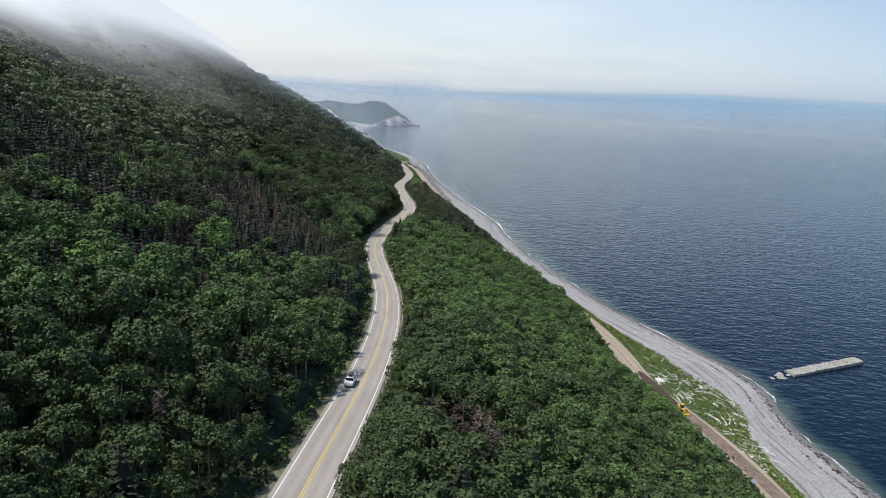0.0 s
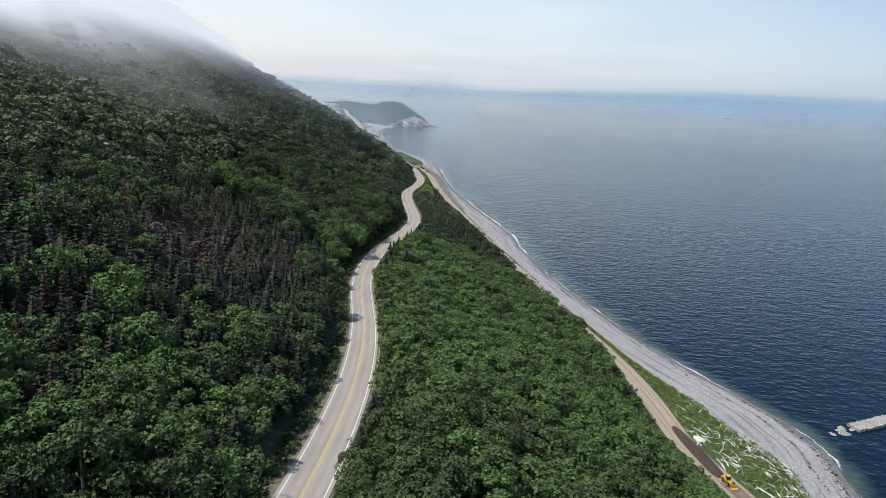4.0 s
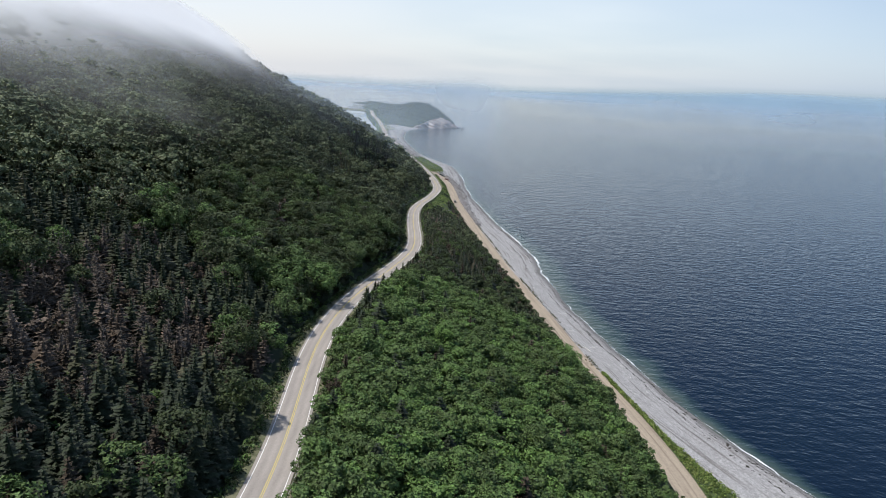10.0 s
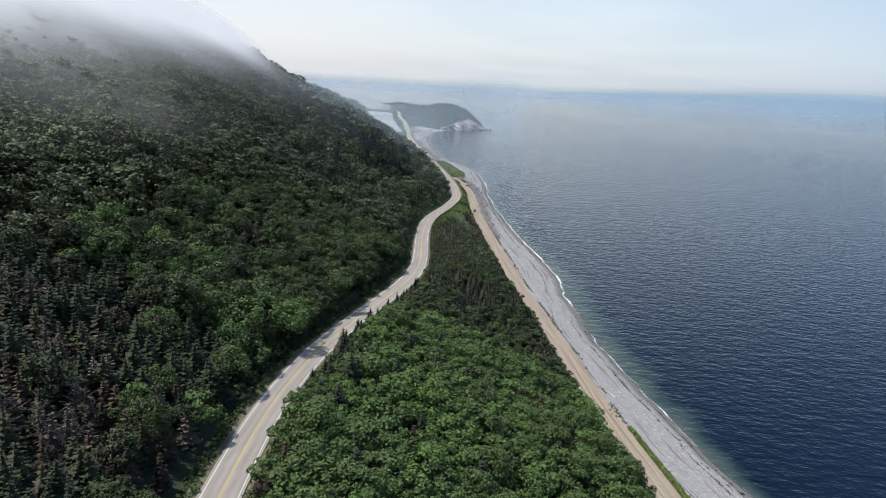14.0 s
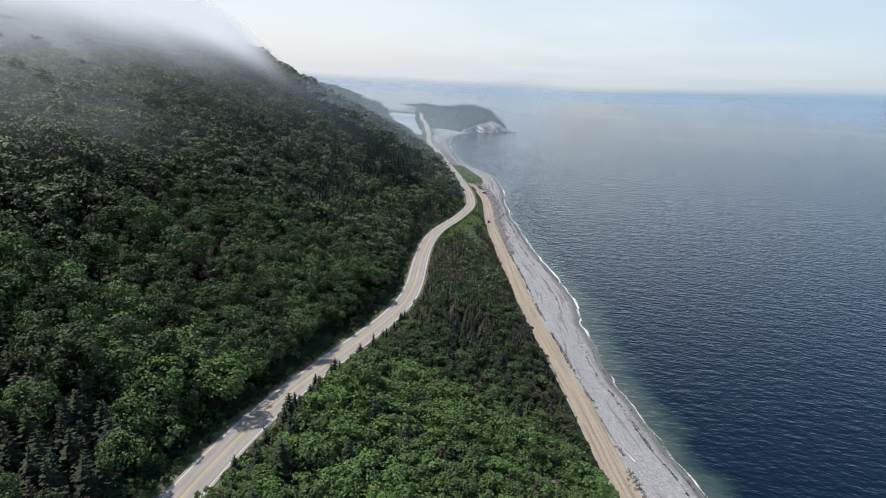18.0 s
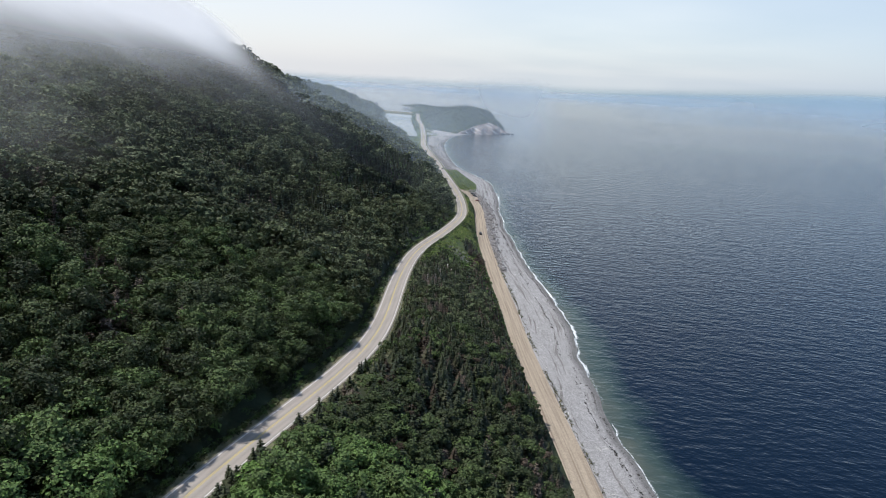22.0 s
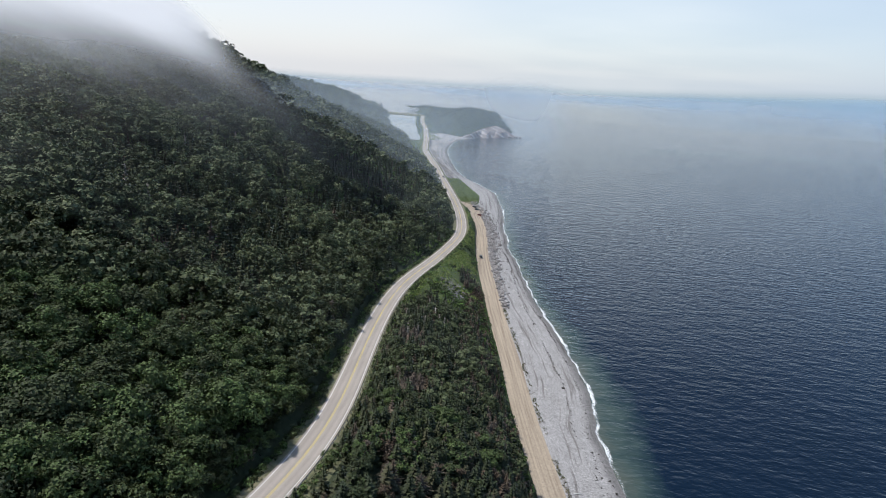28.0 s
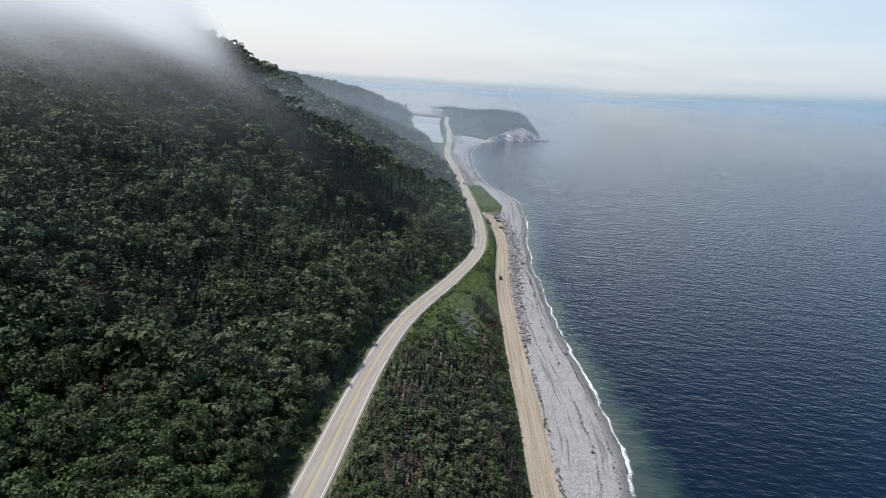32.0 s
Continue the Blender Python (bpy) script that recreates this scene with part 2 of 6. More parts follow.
def gravel_track():
    m, nt, b = mat_base("gravel_track", 0.95)
    f = tex_noise(nt, 1.6, 5.0, 0.65)
    c = ramp(nt, f, [(0.3, (0.256, 0.212, 0.166)), (0.7, (0.366, 0.310, 0.246))])
    at = nt.nodes.new("ShaderNodeAttribute"); at.attribute_name = "across"
    al = nt.nodes.new("ShaderNodeAttribute"); al.attribute_name = "along"
    cb = nt.nodes.new("ShaderNodeCombineXYZ")
    nt.links.new(at.outputs["Fac"], cb.inputs[0])
    nt.links.new(al.outputs["Fac"], cb.inputs[1])
    mp = nt.nodes.new("ShaderNodeMapping"); mp.inputs["Scale"].default_value = (1.1, 0.022, 1)
    nt.links.new(cb.outputs[0], mp.inputs[0])
    st = nt.nodes.new("ShaderNodeTexNoise"); st.inputs["Scale"].default_value = 1.0; st.inputs["Detail"].default_value = 5.0
    nt.links.new(mp.outputs[0], st.inputs["Vector"])
    c = mixc(nt, 0.9, c, ramp(nt, st.outputs["Fac"], [(0.32, (0.62, 0.58, 0.55)), (0.5, (0.95, 0.93, 0.9)), (0.68, (1.12, 1.1, 1.06))]), "MULTIPLY")
    nt.links.new(c, b.inputs["Base Color"])
    bump(nt, b, st.outputs["Fac"], 0.5, 0.15)
    return m


def shingle():
    m, nt, b = mat_base("grey_shingle", 0.9)
    v = nt.nodes.new("ShaderNodeTexVoronoi"); v.inputs["Scale"].default_value = 3.0
    tc = nt.nodes.new("ShaderNodeTexCoord")
    nt.links.new(tc.outputs["Object"], v.inputs["Vector"])
    bw = nt.nodes.new("ShaderNodeRGBToBW")
    nt.links.new(v.outputs["Color"], bw.inputs[0])
    c = ramp(nt, bw.outputs[0], [(0.15, (0.205, 0.200, 0.197)), (0.5, (0.288, 0.281, 0.277)), (0.85, (0.40, 0.39, 0.383))])
    g = tex_noise(nt, 0.16, 4.0, 0.6)
    c = mixc(nt, 0.8, c, ramp(nt, g, [(0.3, (0.88, 0.87, 0.86)), (0.65, (1.05, 1.04, 1.04))]), "MULTIPLY")
    # strandlines: bands that follow the waterline, broken up, and the wet edge
    at = nt.nodes.new("ShaderNodeAttribute"); at.attribute_name = "inland"
    al = nt.nodes.new("ShaderNodeAttribute"); al.attribute_name = "along"
    cb = nt.nodes.new("ShaderNodeCombineXYZ")
    nt.links.new(at.outputs["Fac"], cb.inputs[0])
    nt.links.new(al.outputs["Fac"], cb.inputs[1])
    mp = nt.nodes.new("ShaderNodeMapping"); mp.inputs["Scale"].default_value = (0.70, 0.022, 1)
    nt.links.new(cb.outputs[0], mp.inputs[0])
    st = nt.nodes.new("ShaderNodeTexNoise"); st.inputs["Scale"].default_value = 1.0; st.inputs["Detail"].default_value = 5.0
    nt.links.new(mp.outputs[0], st.inputs["Vector"])
    c = mixc(nt, 0.85, c, ramp(nt, st.outputs["Fac"], [(0.37, (0.52, 0.49, 0.47)), (0.43, (0.94, 0.93, 0.92)), (0.6, (1.02, 1.01, 1.01))]), "MULTIPLY")
    wet = nt.nodes.new("ShaderNodeMapRange")
    wet.inputs["From Min"].default_value = 1.6
    wet.inputs["From Max"].default_value = 4.6
    wet.inputs["To Min"].default_value = 0.50
    nt.links.new(at.outputs["Fac"], wet.inputs["Value"])
    hs = nt.nodes.new("ShaderNodeHueSaturation")
    nt.links.new(wet.outputs[0], hs.inputs["Value"])
    nt.links.new(c, hs.inputs["Color"])
    nt.links.new(hs.outputs[0], b.inputs["Base Color"])
    bump(nt, b, v.outputs["Distance"], 0.5, 0.12)
    return m


def sea_water():
    m, nt, b = mat_base("sea_water", 0.08)
    at = nt.nodes.new("ShaderNodeAttribute"); at.attribute_name = "depth"
    f = tex_noise(nt, 0.012, 3.0, 0.5)
    deep = ramp(nt, f, [(0.3, (0.0006, 0.0044, 0.0125)), (0.7, (0.0012, 0.0064, 0.0165))])
    sh = nt.nodes.new("ShaderNodeAttribute"); sh.attribute_name = "off"
    wob = tex_noise(nt, 0.05, 4.0, 0.6)
    ad = nt.nodes.new("ShaderNodeMath"); ad.operation = "MULTIPLY_ADD"; ad.inputs[1].default_value = -16.0
    nt.links.new(wob, ad.inputs[0])
    nt.links.new(sh.outputs["Fac"], ad.inputs[2])
    col = ramp_range(nt, ad.outputs[0], -9, 10, [(0.0, (0.072, 0.082, 0.066)), (0.25, (0.036, 0.055, 0.049)), (0.55, (0.018, 0.038, 0.036)), (1.0, (0.006, 0.016, 0.020))])
    fac = nt.nodes.new("ShaderNodeMapRange")
    fac.inputs["From Min"].default_value = -4.0
    fac.inputs["From Max"].default_value = 2.5
    nt.links.new(ad.outputs[0], fac.inputs["Value"])
    c = mixc(nt, fac.outputs[0], col, deep)
    nt.links.new(c, b.inputs["Base Color"])
    b.inputs["IOR"].default_value = 1.333
    b.inputs["Specular IOR Level"].default_value = 0.5
    b.inputs["Specular Tint"].default_value = (0.73, 0.905, 1.0, 1)
    # far waves too small to see blur the mirror image
    pos = nt.nodes.new("ShaderNodeTexCoord")
    axis = nt.nodes.new("ShaderNodeSeparateXYZ")
    nt.links.new(pos.outputs["Object"], axis.inputs[0])
    calm = nt.nodes.new("ShaderNodeMapRange")
    calm.inputs["From Min"].default_value = 500.0
    calm.inputs["From Max"].default_value = 1150.0
    calm.inputs["To Min"].default_value = 0.08
    calm.inputs["To Max"].default_value = 0.09
    nt.links.new(axis.outputs["Y"], calm.inputs["Value"])
    nt.links.new(calm.outputs[0], b.inputs["Roughness"])
    # swell and ripples
    w1 = tex_noise(nt, 1.0, 1.0, 0.4, (0.07, 0.13, 1.0, -12))
    w2 = tex_noise(nt, 1.0, 2.0, 0.45, (0.19, 0.34, 1.0, -22))
    w3 = tex_noise(nt, 1.0, 1.0, 0.4, (0.45, 0.75, 1.0, 10))
    s0 = nt.nodes.new("ShaderNodeMath"); s0.operation = "MULTIPLY"; s0.inputs[1].default_value = 0.9
    nt.links.new(w1, s0.inputs[0]); w1 = s0.outputs[0]
    s1 = nt.nodes.new("ShaderNodeMath"); s1.operation = "MULTIPLY_ADD"; s1.inputs[1].default_value = 1.1
    nt.links.new(w2, s1.inputs[0]); nt.links.new(w1, s1.inputs[2])
    s2 = nt.nodes.new("ShaderNodeMath"); s2.operation = "MULTIPLY_ADD"; s2.inputs[1].default_value = 0.32
    nt.links.new(w3, s2.inputs[0]); nt.links.new(s1.outputs[0], s2.inputs[2])
    bump(nt, b, s2.outputs[0], 1.0, 0.42)
    return m


def ramp_range(nt, val, lo, hi, stops):
    mr = nt.nodes.new("ShaderNodeMapRange")
    mr.inputs["From Min"].default_value = lo
    mr.inputs["From Max"].default_value = hi
    nt.links.new(val, mr.inputs["Value"])
    return ramp(nt, mr.outputs[0], stops)


def soft_cover(name, col, scale, lo, hi, attr=None, trans=0.0, stretch=None, detail=5.0, patchy=1.0):
    """A veil or a lace that lets through what lies behind it, by noise and by a fade on the mesh."""
    m, nt, b = mat_base(name, 1.0)
    b.inputs["Base Color"].default_value = (*col, 1)
    b.inputs["Specular IOR Level"].default_value = 0.0
    f = tex_noise(nt, scale, detail, 0.55, stretch)
    if patchy != 1.0:
        pm = nt.nodes.new("ShaderNodeMath"); pm.operation = "MULTIPLY_ADD"
        pm.inputs[1].default_value = patchy
        pm.inputs[2].default_value = 0.5 * (1 - patchy)
        nt.links.new(f, pm.inputs[0])
        f = pm.outputs[0]
    mr = nt.nodes.new("ShaderNodeMapRange")
    mr.interpolation_type = "SMOOTHSTEP"
    mr.inputs["From Min"].default_value = lo
    mr.inputs["From Max"].default_value = hi
    fac = f
    if attr:
        at = nt.nodes.new("ShaderNodeAttribute"); at.attribute_name = attr
        ad = nt.nodes.new("ShaderNodeMath"); ad.operation = "ADD"
        nt.links.new(f, ad.inputs[0]); nt.links.new(at.outputs["Fac"], ad.inputs[1])
        fac = ad.outputs[0]
    nt.links.new(fac, mr.inputs["Value"])
    tr = nt.nodes.new("ShaderNodeBsdfTransparent")
    mx = nt.nodes.new("ShaderNodeMixShader")
    body = b.outputs[0]
    if trans:
        tl = nt.nodes.new("ShaderNodeBsdfTranslucent"); tl.inputs[0].default_value = (*col, 1)
        m2 = nt.nodes.new("ShaderNodeMixShader"); m2.inputs[0].default_value = trans
        nt.links.new(body, m2.inputs[1]); nt.links.new(tl.outputs[0], m2.inputs[2])
        body = m2.outputs[0]
    nt.links.new(mr.outputs[0], mx.inputs[0])
    nt.links.new(tr.outputs[0], mx.inputs[1])
    nt.links.new(body, mx.inputs[2])
    nt.links.new(mx.outputs[0], nt.nodes["Material Output"].inputs[0])
    return m


M_ASPHALT = asphalt()
M_TRACK = gravel_track()
M_SHINGLE = shingle()
M_SEA = sea_water()
M_POND = simple("pond_water", (0.010, 0.016, 0.020), (0.016, 0.024, 0.028), 0.02, rough=0.06, bump_s=0.02, bump_d=0.02)
M_POND.node_tree.nodes["Principled BSDF"].inputs["Specular IOR Level"].default_value = 0.5
M_FOAM = soft_cover("foam", (0.72, 0.75, 0.77), 2.2, 0.40, 0.78, "cover")
M_CLOUD = soft_cover("cloud", (0.95, 0.94, 0.925), 0.014, 0.52, 1.05, "cover", trans=0.35, detail=3.0, patchy=0.1)
# pale and blue tints for the sheets that paint the haze
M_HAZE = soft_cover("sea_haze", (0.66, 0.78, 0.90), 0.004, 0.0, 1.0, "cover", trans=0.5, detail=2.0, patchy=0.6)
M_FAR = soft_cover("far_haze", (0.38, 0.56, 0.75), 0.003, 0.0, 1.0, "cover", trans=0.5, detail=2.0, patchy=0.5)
M_YELLOW = simple("yellow_line", (0.48, 0.37, 0.10), (0.58, 0.46, 0.16), 4.0, bump_s=0)
M_WHITE = simple("white_line", (0.55, 0.54, 0.52), (0.74, 0.73, 0.71), 4.0, bump_s=0)
M_ROCK = simple("rock", (0.10, 0.092, 0.09), (0.38, 0.36, 0.35), 0.8, bump_d=0.3, big=(0.2, (0.6, 0.55, 0.5), (1, 1, 1)))
M_CONCRETE = simple("weathered_concrete", (0.20, 0.19, 0.17), (0.42, 0.40, 0.37), 1.2, bump_d=0.1, big=(0.15, (0.7, 0.68, 0.64), (1, 1, 1)))
M_DRIFT = simple("bleached_wood", (0.48, 0.46, 0.42), (0.74, 0.72, 0.68), 2.5, bump_d=0.03)
M_WRACK = simple("seaweed", (0.012, 0.012, 0.010), (0.05, 0.042, 0.034), 2.0)
M_SOIL = simple("brown_soil", (0.036, 0.026, 0.020), (0.080, 0.058, 0.046), 1.5, bump_d=0.12)
M_STEEL = simple("galvanised_steel", (0.42, 0.42, 0.42), (0.60, 0.60, 0.59), 2.0, rough=0.5, bump_s=0, metal=0.6)
M_POST = simple("grey_timber_post", (0.20, 0.18, 0.15), (0.34, 0.31, 0.27), 4.0)

# ---------------------------------------------------------------- the lines of the plan
ROAD = [(-14.7, -60, 78.2), (-14.2, 20, 69.7), (-12.4, 70, 63.7), (-10.2, 110, 58.2), (-10.1, 160, 51.8), (-15.1, 210, 46.0), (-23.4, 260, 41.7), (-25.2, 310, 37.9),
        (-20.0, 360, 34.3), (-16.5, 410, 30.9), (-22.2, 460, 28.2), (-29.1, 510, 25.1), (-32.3, 560, 21.5), (-30.9, 610, 17.1), (-30.5, 660, 12.5), (-32.0, 710, 8.6), (-39.1, 760, 6.8), (-50.6, 810, 6.7),
        (-67.4, 870, 6.7), (-91.3, 950, 6.8), (-120.6, 1050, 6.8), (-160.3, 1180, 7.0), (-185.6, 1300, 6.6), (-208.0, 1400, 6.0), (-243.0, 1550, 5.2), (-288.0, 1720, 4.6), (-326.0, 1890, 4.2), (-500.0, 2300, 4.0)]
TRACK = [(106, -60), (106, 120), (103, 165), (99.6, 186), (93.6, 207), (87, 230), (84.6, 254), (77.5, 298), (63.2, 349), (50.2, 403), (43.2, 430), (34.2, 465), (26.6, 497), (19.8, 530), (13.6, 557),
         (2.7, 607), (-13.5, 690), (-28.0, 776), (-35.0, 806), (-44.0, 832), (-54, 842)]
SHORE = [(139, -60), (138, 120), (137.3, 176), (134.6, 196), (133.9, 213), (135.2, 228), (136, 240), (134.6, 249), (132.3, 258), (128, 267), (117.2, 286), (108.2, 303), (100.9, 320), (92.2, 340), (87.2, 356),
         (81.2, 375), (74.2, 396), (68.7, 415), (64, 434), (60.3, 455), (55.1, 482), (52.8, 505), (49.2, 527), (45.6, 545), (38.6, 569), (28.7, 604), (22.6, 625), (14.8, 662), (8.0, 690), (1.0, 720), (-0.8, 732),
         (-10, 790), (-15.2, 838), (-20, 863), (-22.8, 878), (-34, 927), (-68.5, 993), (-109, 1110), (-140, 1240), (-153, 1360), (-143, 1445), (-127, 1480), (-150, 1600), (-200, 1750), (-250, 1950), (-350, 2300)]
FOOT = [(1000, 6.0), (1080, 13), (1150, 19), (1300, 27), (1400, 38), (1433, 52), (1600, 75), (1750, 88), (1900, 86), (2000, 110), (2300, 250)]   # north, metres of pond west of the road


def spline(ys, vs):
    """A natural cubic through the points."""
    ys, vs = np.array(ys, float), np.array(vs, float)
    n = len(ys)
    h = np.diff(ys)
    A, B = np.eye(n), np.zeros(n)
    for i in range(1, n - 1):
        A[i, i - 1], A[i, i], A[i, i + 1] = h[i - 1], 2 * (h[i - 1] + h[i]), h[i]
        B[i] = 6 * ((vs[i + 1] - vs[i]) / h[i] - (vs[i] - vs[i - 1]) / h[i - 1])
    m = np.linalg.solve(A, B)

    def at(y):
        y = np.clip(np.asarray(y, float), ys[0], ys[-1])
        i = np.clip(np.searchsorted(ys, y) - 1, 0, n - 2)
        a = (ys[i + 1] - y) / h[i]
        b = 1 - a
        return a * vs[i] + b * vs[i + 1] + ((a ** 3 - a) * m[i] + (b ** 3 - b) * m[i + 1]) * h[i] ** 2 / 6
    return at


road_x = spline([p[1] for p in ROAD], [p[0] for p in ROAD])
road_z = spline([p[1] for p in ROAD], [p[2] for p in ROAD])
track_at = spline([p[1] for p in TRACK], [p[0] for p in TRACK])
shore_at = spline([p[1] for p in SHORE], [p[0] for p in SHORE])
TRACK_Z = 3.5


def smooth(a, b, v):
    t = np.clip((np.asarray(v, float) - a) / (b - a), 0, 1)
    return t * t * (3 - 2 * t)


_rng = np.random.RandomState(5)
_WAVES = [(_rng.uniform(0, 6.28), _rng.uniform(0, 6.28), k) for k in (0.012, 0.019, 0.031, 0.052, 0.083, 0.14)]


def wander(x, y, seed=0.0):
    """A smooth uneven field, about -1 to 1."""
    s = 0
    for i, (ph, an, k) in enumerate(_WAVES):
        a = an + seed * (i + 1.3)
        s = s + np.sin(k * (x * math.cos(a) + y * math.sin(a)) + ph + seed * 2.1 + 1.3 * np.sin(k * 0.7 * (x * math.sin(a) - y * math.cos(a)) + ph)) * (0.5 - 0.05 * i)
    return s / 1.5


def track_x(y):
    """The track's middle; past its end the line runs on as the foot of the road's bank."""
    y = np.asarray(y, float)
    t = smooth(815, 850, y)
    return track_at(y) * (1 - t) + (road_x(y) + 11.5) * t


def shore_x(y):
    y = np.asarray(y, float)
    return shore_at(y) + 0.45 * np.sin(y * 0.11 + 1) + 0.25 * np.sin(y * 0.29 + 2)


def grass_w(y):
    """Width of the grass between the track and the shingle."""
    y = np.asarray(y, float)
    return np.interp(y, [0, 150, 180, 196, 208, 221, 235, 247, 259, 270, 282, 300, 320, 350, 420, 560, 640, 800, 840, 845, 880, 960, 1000, 1200, 1400], [2.5, 2.5, 4, 8, 15, 20, 18, 14, 12, 8, 4.5, 1.8, 1.2, 1.2, 1.2, 1.0, 1, 1, 3, 6, 12, 5, 1.5, 1.5, 3])


def ground(x, y):
    """Height of the land at any place; arrays welcome."""
    x, y = np.asarray(x, float), np.asarray(y, float)
    R, zr, T, S = road_x(y), road_z(y), track_x(y), shore_x(y)
    pond = np.interp(y, [p[0] for p in FOOT], [p[1] for p in FOOT])
    F = R - pond
    zd = TRACK_Z + smooth(815, 850, y) * 1.0
    base = np.where(y < 1250, zr - 0.3, np.interp(y, [1250, 1400, 2300], [6.0, 2.0, 2.0]))
    d = np.maximum(F - x, 0)
    top = np.interp(y, [-60, 400, 760, 900, 1050, 1250, 1500, 1800, 2300], [200, 200, 200, 160, 110, 95, 84, 76, 66])
    steep = np.interp(y, [-60, 400, 520, 900, 1050, 1250, 1500, 1800, 2300], [0.43, 0.43, 0.53, 0.55, 0.44, 0.36, 0.34, 0.36, 0.35])
    up = steep * np.maximum(d - 2.5, 0)
    up = up / (1 + (up / top) ** 3) ** (1 / 3)
    hill = base + up + wander(x, y) * np.clip(d / 30, 0, 1) * np.clip(2.0 + d * 0.02, 0, 9) - 0.4 * np.exp(-((d - 1.2) / 1.2) ** 2)
    bank_u = np.clip((x - R - 5.5) / np.maximum(T - 4.5 - R - 5.5, 0.5), 0, 1)
    bank = zd + (zr - 0.2 - zd) * (1 - bank_u ** np.interp(y, [235, 300, 420], [1.18, 1.42, 1.65])) + wander(x, y, 2) * 1.3 * np.sin(np.pi * bank_u)
    G = T + 4.2 + grass_w(y)
    b_u = np.clip((x - G) / np.maximum(S - G, 1), 0, 1)
    beach = (zd - 0.3) * (1 - b_u ** 1.25) + 0.12 * np.sin(b_u * 14) * (1 - b_u)
    under = np.maximum(-0.10 * (x - S), -7)
    z = np.where(x < F, hill, zr - 0.15)
    pd = np.minimum(x - F, R - 7 - x)
    z = np.where((x >= F) & (x < R - 5.5) & (pond > 9), np.maximum(2.0 - 0.5 * np.maximum(pd, 0), -2.0), z)
    z = np.where(x > R + 5.5, bank, z)
    z = np.where(x > T - 4.5, zd - 0.06, z)
    z = np.where(x > T + 4.2, zd + 0.1 * np.sin((x - T) * 0.8), z)
    z = np.where(x > G, beach, z)
    return np.where(x > S, under, z)


def mesh_from(name, verts, quads=None, tris=None, mats=(), idx=None, smooth_on=False, attrs=None):
    """A mesh from arrays; attrs: one float for each vertex, by name."""
    me = bpy.data.meshes.new(name)
    verts = np.asarray(verts, np.float32).reshape(-1, 3)
    loops, starts, n = [], [], 0
    for f, k in ((quads, 4), (tris, 3)):
        if f is not None and len(f):
            f = np.asarray(f, np.int32).reshape(-1, k)
            loops.append(f.ravel())
            starts.append(n + np.arange(len(f), dtype=np.int32) * k)
            n += f.size
    loops, starts = np.concatenate(loops), np.concatenate(starts)
    me.vertices.add(len(verts))
    me.vertices.foreach_set("co", verts.ravel())
    me.loops.add(len(loops))
    me.loops.foreach_set("vertex_index", loops)
    me.polygons.add(len(starts))
    me.polygons.foreach_set("loop_start", starts)
    for m in mats:
        me.materials.append(m)
    if idx is not None:
        me.polygons.foreach_set("material_index", np.asarray(idx, np.int32))
    me.update(calc_edges=True)
    me.polygons.foreach_set("use_smooth", np.full(len(starts), smooth_on))
    for k, v in (attrs or {}).items():
        a = me.attributes.new(k, "FLOAT", "POINT")
        a.data.foreach_set("value", np.asarray(v, np.float32).ravel())
    return me


def grid_quads(rows, cols):
    i = np.arange(rows - 1)[:, None] * cols + np.arange(cols - 1)[None, :]
    return np.stack([i, i + 1, i + cols + 1, i + cols], -1).reshape(-1, 4)


